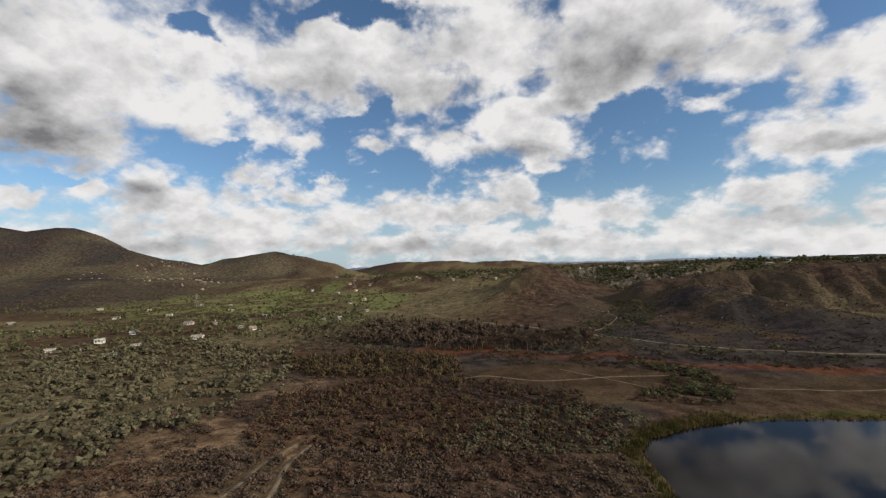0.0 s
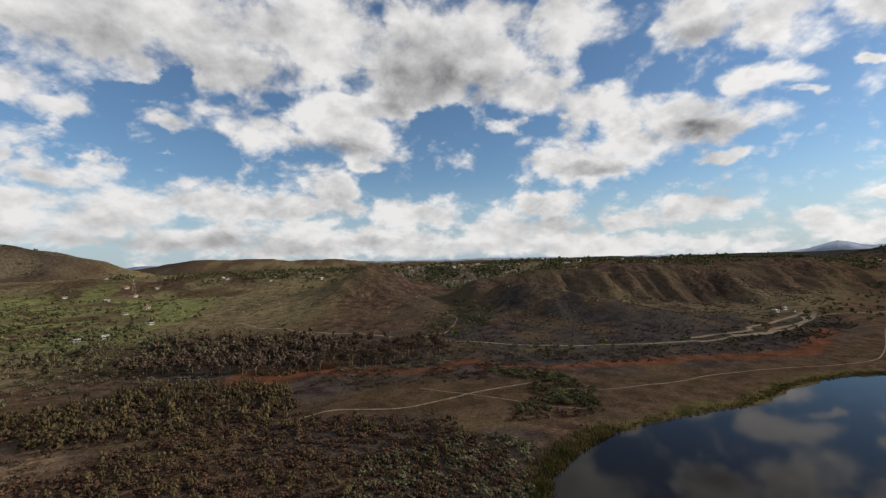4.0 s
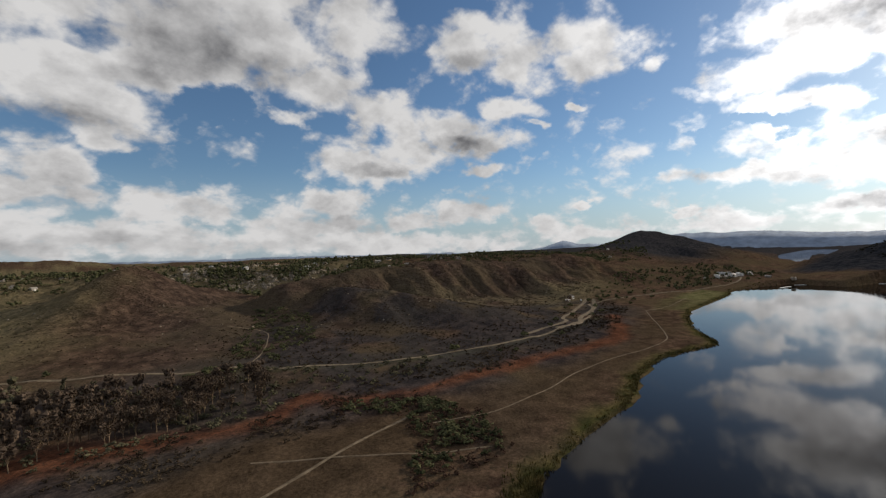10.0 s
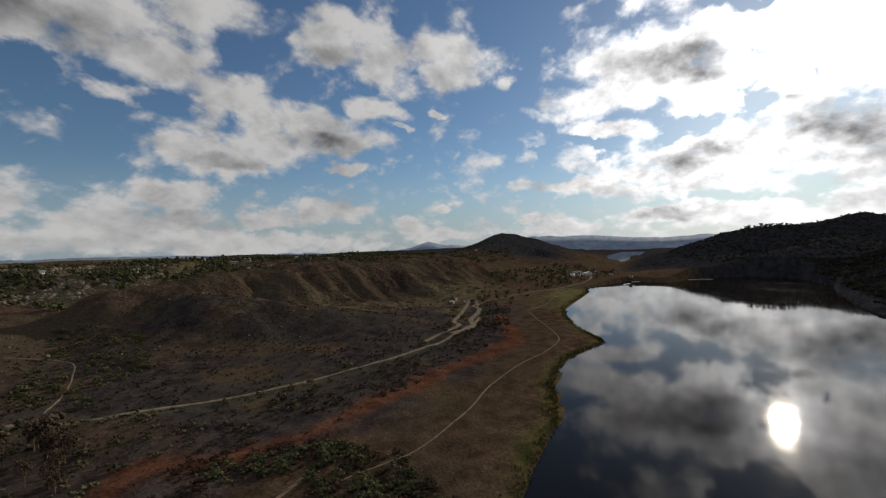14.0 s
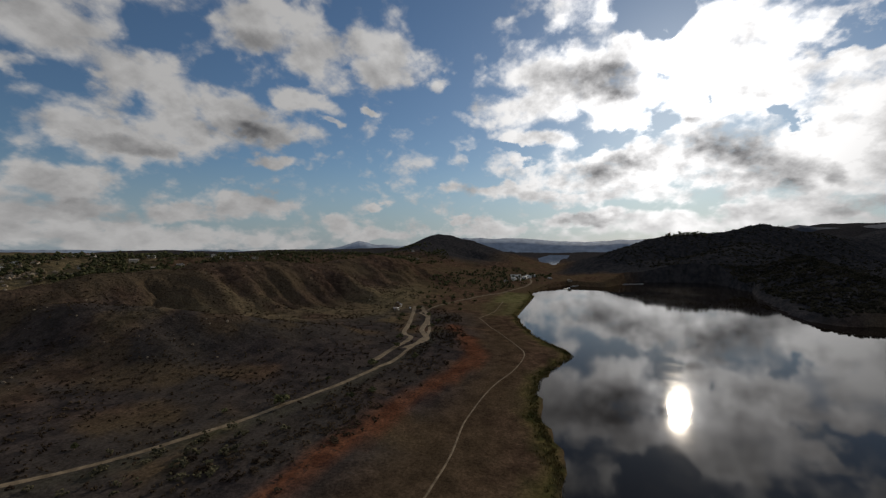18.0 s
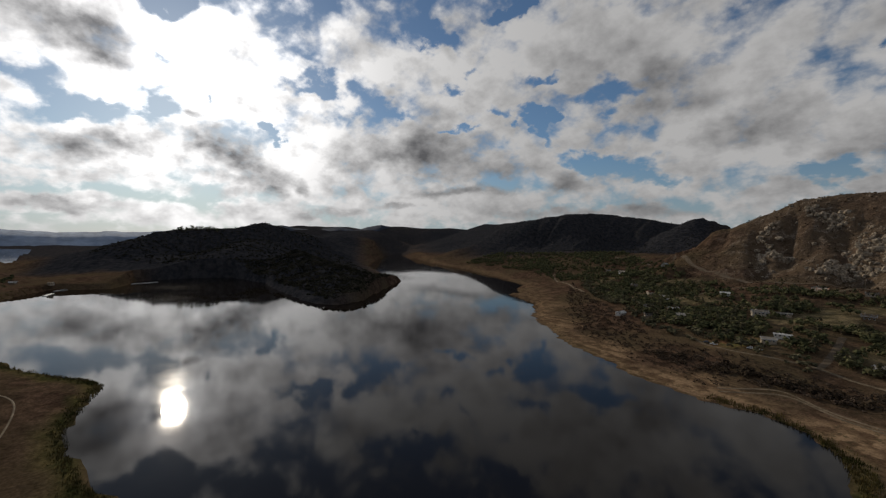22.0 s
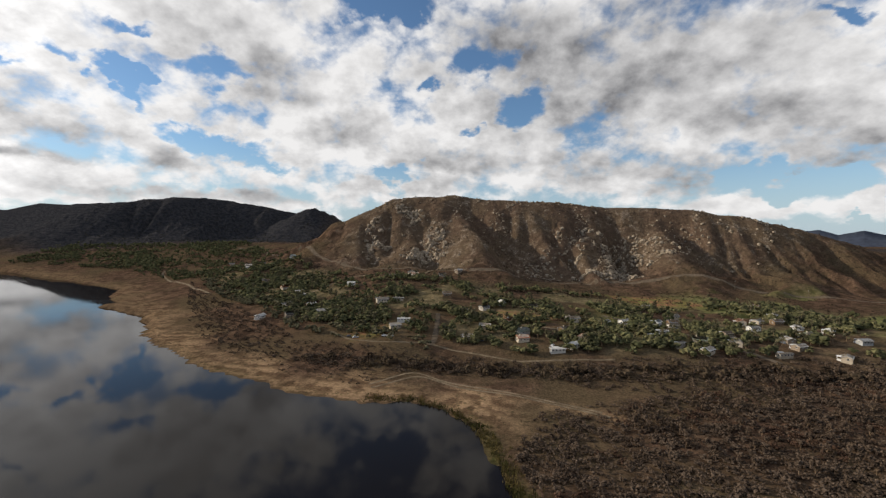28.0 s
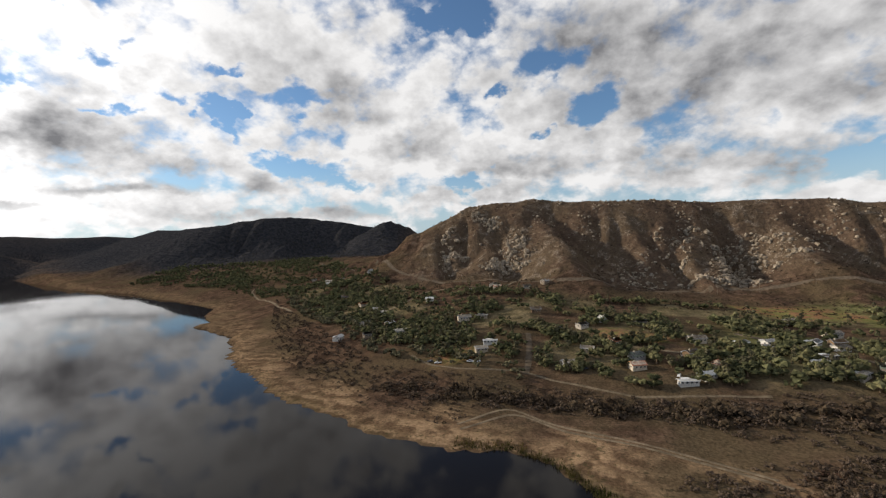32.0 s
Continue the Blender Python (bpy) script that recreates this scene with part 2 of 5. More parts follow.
# overhead and behind, where no cloud is laid by hand, the broken layer goes on
rest = W.ramp(W.noise(layer, 4.0, 3, 0.5), 0.34, 0.55)
beyond = W.math("MAXIMUM", W.ramp(elev, 36.0, 46.0), W.math("MAXIMUM", W.ramp(azim, 232.0, 240.0), W.ramp(azim, -56.0, -64.0)))
body = W.math("MAXIMUM", body, W.math("MULTIPLY", W.math("MULTIPLY", rest, beyond), 0.6))
dense = W.math("ADD", W.math("SUBTRACT", W.math("MINIMUM", body, 0.70), W.math("MULTIPLY", holes, 0.82)), W.math("MULTIPLY", W.math("SUBTRACT", fine, 0.325), 2.0))
mask = W.ramp(dense, 0.02, 0.56)
thick = W.ramp(dense, 0.25, 0.80)
# the side turned to the light stands out against the shaded underside
relief = W.math("MULTIPLY", W.math("SUBTRACT", form, above), 1.9)
toward = W.add("ShaderNodeVectorMath", ray_dir, sun_way, op="DOT_PRODUCT", out=1)
glow = W.math("POWER", W.math("MAXIMUM", toward, 0.0), 9.0)
near_sun = W.math("POWER", W.math("MAXIMUM", toward, 0.0), 40.0)
core = W.math("POWER", W.math("MAXIMUM", toward, 0.0), 700.0)
dim = W.math("ADD", W.math("MULTIPLY", W.ramp(grey, 0.02, 0.75), 0.47), W.math("SUBTRACT", W.math("MULTIPLY", W.math("SUBTRACT", 0.62, soft_), 0.45), relief))
dim = W.math("ADD", dim, W.math("MULTIPLY", thick, 0.14))
dim = W.math("MULTIPLY", W.math("MINIMUM", W.math("MAXIMUM", dim, 0.0), 1.0), W.ramp(elev, 0.0, 9.0, 0.6, 1.0))
white = W.mix(dim, (0.80, 0.79, 0.785), (0.185, 0.185, 0.195))
bright = W.math("ADD", 1.0, W.math("ADD", W.math("MULTIPLY", glow, W.math("MULTIPLY", 1.4, W.math("SUBTRACT", 1.1, dim))), W.math("MULTIPLY", near_sun, W.math("MULTIPLY", 2.4, W.math("SUBTRACT", 1.05, dim)))))
white = W.mix(1.0, white, W.math("ADD", bright, W.math("MULTIPLY", core, 8.0)), "MULTIPLY")
haze = W.ramp(elev, 12.0, -1.0)
blue = W.mix(W.math("MULTIPLY", haze, 0.8), blue, W.mix(1.0, (0.40, 0.50, 0.60), W.math("ADD", 1.0, W.math("MULTIPLY", glow, 1.2)), "MULTIPLY"))
sky_col = W.mix(mask, blue, white)
bg = W.add("ShaderNodeBackground", sky_col, 1.0)
outw = wt.nodes.new("ShaderNodeOutputWorld")
wt.links.new(bg, outw.inputs[0])

sun_data = bpy.data.lights.new("sun", "SUN")
sun_data.energy, sun_data.angle, sun_data.color = 4.0, radians(2.0), (1.0, 0.87, 0.70)
sun = new("sun", sun_data)
a_, e_ = radians(SUN_AZ), radians(SUN_EL)
sun.matrix_world = look(Vector((math.sin(a_) * math.cos(e_), math.cos(a_) * math.cos(e_), math.sin(e_))) * 3000, (0, 0, 0))

# ---- materials ----
def material(name, build, rough=0.9, bump=None, spec=0.0):
    m = bpy.data.materials.new(name)
    m.use_nodes = True
    t = m.node_tree
    t.nodes.clear()
    N = Nodes(t)
    b = t.nodes.new("ShaderNodeBsdfPrincipled")
    o = t.nodes.new("ShaderNodeOutputMaterial")
    t.links.new(b.outputs[0], o.inputs[0])
    b.inputs["Roughness"].default_value = rough
    b.inputs["Specular IOR Level"].default_value = spec
    build(N, b)
    return m


def plain(N, b, socket, value):
    if isinstance(value, bpy.types.NodeSocket):
        N.tree.links.new(value, b.inputs[socket])
    else:
        b.inputs[socket].default_value = (*value, 1) if isinstance(value, tuple) else value


def attr(N, name):
    n = N.tree.nodes.new("ShaderNodeAttribute")
    n.attribute_name = name
    return n.outputs["Fac"]


def bump(N, b, h, strength, distance):
    n = N.tree.nodes.new("ShaderNodeBump")
    n.inputs["Strength"].default_value, n.inputs["Distance"].default_value = strength, distance
    N.tree.links.new(h, n.inputs["Height"])
    N.tree.links.new(n.outputs[0], b.inputs["Normal"])


def ground_nodes(N, b):
    P = N.add("ShaderNodeNewGeometry")
    big, mid, small = N.noise(P, 0.012, 6, 0.6), N.noise(P, 0.09, 6, 0.62), N.noise(P, 0.7, 5, 0.65)
    tufts = N.noise(P, 0.33, 4, 0.7)
    scrub = N.mix(N.ramp(mid, 0.38, 0.62), (0.046, 0.029, 0.020), (0.108, 0.068, 0.045))
    scrub = N.mix(N.ramp(big, 0.4, 0.62), scrub, (0.084, 0.061, 0.036))
    # dark bushes too low and too far off to stand out singly
    scrub = N.mix(N.math("MULTIPLY", N.ramp(tufts, 0.56, 0.64), 0.65), scrub, (0.030, 0.027, 0.018))
    straw = N.mix(N.ramp(mid, 0.35, 0.65), (0.098, 0.082, 0.043), (0.190, 0.152, 0.086))
    straw = N.mix(N.math("MULTIPLY", N.ramp(tufts, 0.58, 0.66), 0.5), straw, (0.052, 0.050, 0.028))
    c = N.mix(N.math("MULTIPLY", attr(N, "grass"), 0.85), scrub, straw)
    lawn = N.mix(N.ramp(mid, 0.35, 0.65), (0.100, 0.118, 0.036), (0.200, 0.205, 0.085))
    c = N.mix(attr(N, "lawn"), c, lawn)
    # dark chaparral; cloud shade and a bluish haze tint are painted in with it
    brake_shade = N.mix(N.ramp(mid, 0.35, 0.65), (0.020, 0.021, 0.025), (0.042, 0.041, 0.043))
    c = N.mix(attr(N, "brake_shade"), c, brake_shade)
    stone = N.mix(N.ramp(small, 0.42, 0.66), (0.085, 0.068, 0.052), (0.33, 0.275, 0.215))
    c = N.mix(N.math("MULTIPLY", attr(N, "stony"), N.ramp(N.math("ADD", mid, N.math("MULTIPLY", big, 0.4)), 0.72, 0.86)), c, stone)
    c = N.mix(N.math("MULTIPLY", attr(N, "stony"), 0.45), c, (0.122, 0.086, 0.059))
    field = N.mix(N.ramp(mid, 0.35, 0.65), (0.042, 0.029, 0.018), (0.076, 0.052, 0.032))
    c = N.mix(attr(N, "pasture"), c, field)
    plot = N.mix(N.ramp(mid, 0.4, 0.6), (0.150, 0.140, 0.050), (0.215, 0.115, 0.062))
    c = N.mix(attr(N, "plots"), c, plot)
    zed = N.tree.nodes.new("ShaderNodeSeparateXYZ")
    N.tree.links.new(P, zed.inputs[0])
    strand = N.math("SINE", N.math("ADD", N.math("MULTIPLY", zed.outputs[2], 15.0), N.math("MULTIPLY", mid, 7.0)))
    sand = N.mix(N.ramp(N.math("ADD", mid, N.math("MULTIPLY", strand, 0.09)), 0.36, 0.64), (0.108, 0.068, 0.040), (0.270, 0.180, 0.105))
    sand = N.mix(N.math("MULTIPLY", N.ramp(tufts, 0.55, 0.66), 0.7), sand, (0.055, 0.050, 0.024))
    c = N.mix(attr(N, "tan"), c, sand)
    clay = N.mix(N.ramp(mid, 0.35, 0.7), (0.070, 0.029, 0.017), (0.140, 0.060, 0.033))
    c = N.mix(N.math("MULTIPLY", attr(N, "red"), N.ramp(small, 0.28, 0.5)), c, clay)
    weed = N.mix(N.ramp(mid, 0.35, 0.65), (0.034, 0.038, 0.013), (0.095, 0.078, 0.030))
    c = N.mix(attr(N, "fringe"), c, weed)
    c = N.mix(1.0, c, N.ramp(small, 0.25, 0.75, 0.6, 1.35), "MULTIPLY")
    plain(N, b, "Base Color", c)
    # rills and hummocks grow with the height of the land
    rough_ = N.ramp(zed.outputs[2], 6.0, 45.0, 0.12, 1.0)
    rills = N.math("ABSOLUTE", N.math("SUBTRACT", N.noise(P, 0.022, 5, 0.55), 0.5))
    relief_ = N.math("MULTIPLY", N.math("ADD", N.math("MULTIPLY", rills, 16.0), N.math("MULTIPLY", mid, 4.0)), rough_)
    bump(N, b, N.math("ADD", relief_, N.math("ADD", N.math("MULTIPLY", mid, 0.5), N.math("MULTIPLY", small, 0.35))), 0.8, 1.0)


GROUND = material("ground_earth", ground_nodes)


def leafy(name, dark, light, scale=0.16, rough=0.75):
    """Foliage: colour differs from tree to tree and from leaf to leaf."""

    def build(N, b):
        P = N.add("ShaderNodeNewGeometry")
        isl = N.tree.nodes.new("ShaderNodeNewGeometry").outputs["Random Per Island"]
        tree_ = N.ramp(N.noise(P, scale, 2, 0.5), 0.32, 0.68)
        c = N.mix(tree_, dark, light)
        c = N.mix(1.0, c, N.ramp(isl, 0.0, 1.0, 0.75, 1.2, False), "MULTIPLY")
        plain(N, b, "Base Color", c)

    return material(name, build, rough)


def mottled(name, dark, light, scale, rough=0.9, rel=0.3, dist=0.1, metal=0.0):
    def build(N, b):
        P = N.add("ShaderNodeNewGeometry")
        n1, n2 = N.noise(P, scale, 6, 0.6), N.noise(P, scale * 7, 4, 0.6)
        c = N.mix(N.ramp(n1, 0.35, 0.65), dark, light)
        c = N.mix(1.0, c, N.ramp(n2, 0.2, 0.8, 0.75, 1.25), "MULTIPLY")
        r = N.add("ShaderNodeObjectInfo", out=5)
        c = N.mix(1.0, c, N.ramp(r, 0.0, 1.0, 0.85, 1.12, False), "MULTIPLY")
        plain(N, b, "Base Color", c)
        b.inputs["Metallic"].default_value = metal
        bump(N, b, n2, rel, dist)

    return material(name, build, rough, spec=0.05 if rough > 0.7 else 0.4)


OAK = leafy("oak_leaves", (0.036, 0.040, 0.021), (0.110, 0.108, 0.053))
GREEN = leafy("green_leaves", (0.058, 0.060, 0.029), (0.152, 0.140, 0.070))
OLIVE = leafy("olive_scrub_leaves", (0.050, 0.047, 0.030), (0.125, 0.112, 0.066))
WILLOW = leafy("golden_willow_leaves", (0.044, 0.035, 0.021), (0.105, 0.080, 0.041))
RUST = leafy("rust_brown_leaves", (0.044, 0.027, 0.020), (0.100, 0.062, 0.042))
TWIG = leafy("grey_brown_twigs", (0.052, 0.038, 0.028), (0.106, 0.078, 0.057))
SCRUB = leafy("dry_scrub_leaves", (0.030, 0.022, 0.016), (0.078, 0.058, 0.038), 0.05)
CHAPARRAL = leafy("chaparral_leaves", (0.016, 0.016, 0.012), (0.046, 0.042, 0.030), 0.05)
REED = leafy("reed_blades", (0.043, 0.045, 0.015), (0.125, 0.093, 0.038), 0.10)
BARK = mottled("grey_bark", (0.116, 0.078, 0.048), (0.278, 0.199, 0.129), 3.0)
TRACK = mottled("pale_dirt_track", (0.110, 0.085, 0.056), (0.195, 0.152, 0.102), 0.25, rel=0.4)
TARMAC = mottled("worn_tarmac", (0.087, 0.068, 0.048), (0.151, 0.116, 0.082), 0.3)
GRANITE = mottled("pale_granite", (0.15, 0.12, 0.088), (0.38, 0.315, 0.235), 0.35, rel=0.6, dist=0.5)
def painted(name, colours, scale, rough=0.9):
    """Paint whose colour differs from house to house."""

    def build(N, b):
        P = N.add("ShaderNodeNewGeometry")
        r = N.add("ShaderNodeObjectInfo", out=5)
        c = colours[0]
        for k, col in enumerate(colours[1:]):
            at = (k + 1) / len(colours)
            c = N.mix(N.ramp(r, at - 0.01, at + 0.01), c, col)
        c = N.mix(1.0, c, N.ramp(N.noise(P, scale, 6, 0.6), 0.2, 0.8, 0.7, 1.2), "MULTIPLY")
        plain(N, b, "Base Color", c)
        bump(N, b, N.noise(P, scale * 7, 3, 0.6), 0.3, 0.1)

    return material(name, build, rough, spec=0.1)


PLASTER = painted("painted_wall", [(0.62, 0.60, 0.56), (0.40, 0.34, 0.26), (0.33, 0.27, 0.20), (0.55, 0.52, 0.47), (0.24, 0.19, 0.14), (0.36, 0.36, 0.35)], 0.6)
CREAM = mottled("cream_stucco_wall", (0.42, 0.36, 0.28), (0.56, 0.49, 0.39), 0.6)
WOODWALL = mottled("brown_timber_wall", (0.13, 0.085, 0.052), (0.22, 0.15, 0.09), 1.2)
ROOF_GREY = mottled("grey_shingle_roof", (0.16, 0.155, 0.15), (0.29, 0.28, 0.27), 1.5)
ROOF_WHITE = painted("metal_roof", [(0.62, 0.61, 0.58), (0.30, 0.29, 0.27), (0.46, 0.44, 0.41), (0.22, 0.18, 0.14), (0.55, 0.55, 0.54), (0.16, 0.15, 0.14)], 0.8, 0.55)
ROOF_RED = mottled("red_clay_tile_roof", (0.24, 0.095, 0.055), (0.38, 0.17, 0.10), 2.0)
ROOF_GREEN = mottled("faded_green_roof", (0.13, 0.16, 0.12), (0.22, 0.25, 0.19), 1.5)
TRIM = mottled("white_trim_paint", (0.62, 0.61, 0.58), (0.76, 0.75, 0.72), 2.0, 0.6)
DOORWOOD = mottled("dark_door_wood", (0.06, 0.035, 0.022), (0.12, 0.07, 0.045), 4.0, 0.6)
CAR_WHITE = mottled("white_car_paint", (0.68, 0.68, 0.68), (0.75, 0.75, 0.75), 1.0, 0.25, 0.02)
CAR_DARK = mottled("dark_car_paint", (0.05, 0.055, 0.07), (0.07, 0.075, 0.09), 1.0, 0.25, 0.02)
RUBBER = mottled("black_rubber", (0.015, 0.015, 0.015), (0.03, 0.03, 0.03), 8.0)
POLEWOOD = mottled("weathered_pole_wood", (0.12, 0.095, 0.07), (0.2, 0.165, 0.125), 2.0)
STEEL = mottled("galvanised_steel", (0.4, 0.4, 0.4), (0.55, 0.55, 0.55), 1.0, 0.45, metal=0.8)


def glass_nodes(N, b):
    plain(N, b, "Base Color", (0.02, 0.024, 0.03))
    b.inputs["Roughness"].default_value = 0.06


GLASS = material("window_glass", glass_nodes, spec=0.5)


def water_nodes(N, b):
    P = N.add("ShaderNodeNewGeometry")
    plain(N, b, "Base Color", (0.008, 0.006, 0.0045))
    # the breeze ruffles the water in broad patches
    plain(N, b, "Roughness", N.ramp(N.math("ADD", N.math("MULTIPLY", N.noise(P, 0.012, 4, 0.6), 0.7), N.math("MULTIPLY", N.noise(P, 0.06, 3, 0.5), 0.3)), 0.40, 0.62, 0.030, 0.055))
    b.inputs["Specular IOR Level"].default_value = 0.5
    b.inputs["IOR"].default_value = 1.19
    bm_ = N.tree.nodes.new("ShaderNodeBump")
    bm_.inputs["Strength"].default_value = 0.008
    bm_.inputs["Distance"].default_value = 0.3
    N.tree.links.new(N.noise(P, 0.5, 3, 0.5), bm_.inputs["Height"])
    N.tree.links.new(bm_.outputs[0], b.inputs["Normal"])


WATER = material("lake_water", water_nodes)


# ---- land ----
LAKE = [(165, 53), (158, 110), (156, 167), (166, 183), (185, 195), (214, 208), (255, 212), (306, 213), (330, 219), (354, 226), (388, 230), (418, 230), (448, 221),
        (480, 210), (498, 216), (516, 228), (570, 254), (612, 268), (670, 281), (781, 277), (860, 277), (920, 289), (1012, 262), (1083, 228), (1060, 178),
        (1052, 150), (1100, 128), (1176, 100), (1192, 40), (1196, -20), (1176, -79), (1000, -92), (893, -66), (827, -57), (732, -42), (685, -45)]
LAKE += [(677, -64), (692, -104), (743, -158), (899, -335), (938, -360), (1000, -380), (1418, -591), (1563, -700), (2196, -1204), (2698, -1636),
         (3417, -2413), (2900, -2050), (2065, -1346), (1364, -885), (1077, -762), (908, -650), (823, -602), (722, -535), (676, -500), (637, -424), (590, -372),
         (600, -350), (505, -287), (476, -240), (450, -196), (432, -178), (393, -143), (357, -107), (326, -83), (298, -73), (275, -51), (256, -46), (233, -38), (204, -38), (186, -26), (172, -4), (164, 34)]
FAR_LAKE = [(1990, 290), (2060, 350), (2400, 425), (2900, 455), (3900, 420), (3700, 260), (2900, 265)]


def value_noise(x, y, seed):
    """Smooth noise in -1..1 on unit cells."""
    xi, yi = np.floor(x).astype(np.int64), np.floor(y).astype(np.int64)
    fx, fy = x - xi, y - yi
    fx, fy = fx * fx * fx * (fx * (fx * 6 - 15) + 10), fy * fy * fy * (fy * (fy * 6 - 15) + 10)

    def h(i, j):
        n = (i * 374761393 + j * 668265263 + seed * 974634777) & 0x7FFFFFFF
        n = ((n ^ (n >> 13)) * 1274126177) & 0x7FFFFFFF
        return ((n ^ (n >> 16)) & 0xFFFF) / 32767.5 - 1

    return (h(xi, yi) * (1 - fx) + h(xi + 1, yi) * fx) * (1 - fy) + (h(xi, yi + 1) * (1 - fx) + h(xi + 1, yi + 1) * fx) * fy


def fbm(x, y, size, octaves, seed, gain=0.5):
    out, amp, f = 0, 1.0, 1.0 / size
    for k in range(octaves):
        out = out + amp * value_noise(x * f + 17.3 * k, y * f - 9.1 * k, seed + k)
        amp, f = amp * gain, f * 2.03
    return out


def ridged(x, y, size, octaves, seed):
    out, amp, f = 0, 1.0, 1.0 / size
    for k in range(octaves):
        out = out + amp * (1 - np.abs(value_noise(x * f + 5.3 * k, y * f + 3.7 * k, seed + k)))
        amp, f = amp * 0.5, f * 2.1
    return out / 1.9


def smooth(a, b, v):
    t = np.clip((v - a) / (b - a), 0, 1)
    return t * t * (3 - 2 * t)


def line_distance(x, y, pts):
    """Distance to a polyline, the value of its third column at the nearest place, and the length along it."""
    best, val, run = np.full(x.shape, 1e9), np.zeros(x.shape), np.zeros(x.shape)
    done = 0.0
    for p, q in zip(pts[:-1], pts[1:]):
        dx, dy = q[0] - p[0], q[1] - p[1]
        L2 = dx * dx + dy * dy
        t = np.clip(((x - p[0]) * dx + (y - p[1]) * dy) / L2, 0, 1)
        d = np.hypot(x - p[0] - t * dx, y - p[1] - t * dy)
        near = d < best
        best = np.where(near, d, best)
        if len(p) > 2:
            val = np.where(near, p[2] + t * (q[2] - p[2]), val)
        run = np.where(near, done + t * math.sqrt(L2), run)
        done += math.sqrt(L2)
    return best, val, run


def inside(x, y, poly):
    c = np.zeros(x.shape, bool)
    for (x0, y0), (x1, y1) in zip(poly, poly[1:] + poly[:1]):
        cross = ((y0 > y) != (y1 > y)) & (x < (x1 - x0) * (y - y0) / ((y1 - y0) or 1e-9) + x0)
        c ^= cross
    return c


def shore_distance(x, y):
    """Metres from the water's edge, positive on land."""
    d = line_distance(x, y, LAKE + LAKE[:1])[0]
    d = np.where(inside(x, y, LAKE), -d, d)
    e = line_distance(x, y, FAR_LAKE + FAR_LAKE[:1])[0]
    return np.minimum(d, np.where(inside(x, y, FAR_LAKE), -e, e))


# crest lines: points (x, y, height), width of the slopes, sharpness
HILLS = [
    ([(155, 745, 84), (172, 758, 85)], 128, 1.12, 4),
    ([(60, 830, 40), (-150, 900, 30)], 160, 1.6),
    ([(330, 640, 55), (430, 640, 68), (540, 620, 71), (640, 610, 70), (740, 590, 56)], 95, 2.2, 30),
    ([(335, 600, 52), (380, 520, 44), (430, 455, 27)], 62, 1.7),
    ([(720, 610, 60), (800, 605, 68), (880, 590, 74), (950, 555, 62), (1010, 510, 36)], 92, 1.8, 16),
    ([(-900, 1500, 60), (200, 1300, 74), (600, 950, 76), (900, 800, 74), (1100, 760, 70), (1400, 700, 50)], 260, 2.2),
    ([(1500, 740, 84), (1780, 760, 124), (1870, 760, 146), (1960, 730, 128), (2150, 640, 76)], 320, 1.6, 16),
    ([(1350, 760, 60), (1550, 700, 60)], 150, 1.6),
    ([(1880, 740, 128), (1820, 590, 88), (1770, 470, 48), (1740, 420, 24)], 130, 1.6, 14),
    ([(1530, 30, 84), (1560, 0, 104), (1600, -60, 112), (1650, -250, 126), (1700, -350, 150), (1750, -480, 120), (1900, -650, 110)], 210, 1.6, 18),
    ([(1150, 20, 30), (1300, -120, 70), (1500, -250, 90)], 150, 1.6),
    ([(1150, -220, 62), (960, -180, 46), (830, -170, 34), (800, -130, 24)], 80, 1.6),
    ([(700, -90, 10), (900, -310, 14)], 45, 2.0),
    ([(2100, -900, 120), (2600, -1200, 150), (3300, -1900, 190)], 320, 1.6),
    ([(3000, -3000, 200), (3500, -2700, 210), (4200, -2000, 240), (4500, -1200, 180)], 500, 1.8),
    ([(1700, -2150, 200), (2100, -2350, 215), (2600, -2600, 220)], 480, 1.8, 20),
    ([(1330, -1500, 205), (1180, -1560, 232), (1050, -1650, 236), (850, -1700, 205), (700, -1750, 170)], 300, 1.9, 26),
    ([(632, -1527, 212), (560, -1700, 170)], 250, 1.0, 16),
    ([(400, -760, 60), (345, -640, 122), (250, -650, 168), (131, -645, 178), (40, -625, 168), (-31, -612, 166), (-169, -593, 158), (-287, -550, 151), (-375, -515, 138), (-470, -495, 116), (-570, -470, 84), (-700, -440, 46)], 150, 1.7, 24),
    ([(131, -645, 150), (-100, -790, 140), (-260, -730, 100)], 170, 2.0),
    ([(-640, -950, 70), (-1300, -950, 60)], 300, 1.8),
    ([(131, -645, 165), (110, -540, 122), (98, -450, 92), (100, -400, 60)], 70, 1.8),
    ([(-223, -500, 112), (-200, -400, 60)], 80, 1.8),
    ([(-2600, 1500, 300), (-2100, 1780, 318), (-1700, 1750, 250), (-1450, 1900, 140)], 430, 1.5, 24),
    ([(-1350, 2050, 185), (-1100, 2100, 205), (-900, 2200, 150)], 300, 1.5, 16),
    ([(-1500, 1200, 90), (-1100, 1350, 80)], 250, 1.7),
    ([(-800, 3800, 140), (200, 3900, 115), (1200, 3700, 80), (2500, 3300, 70), (3800, 2000, 90)], 600, 2.0),
    ([(4200, 1500, 100), (4650, 800, 92), (4750, 420, 62), (4750, 100, 84)], 280, 1.8, 20),
    ([(-4300, 800, 160), (-4300, -1500, 60), (-2500, -3400, 50)], 900, 2.0),
]

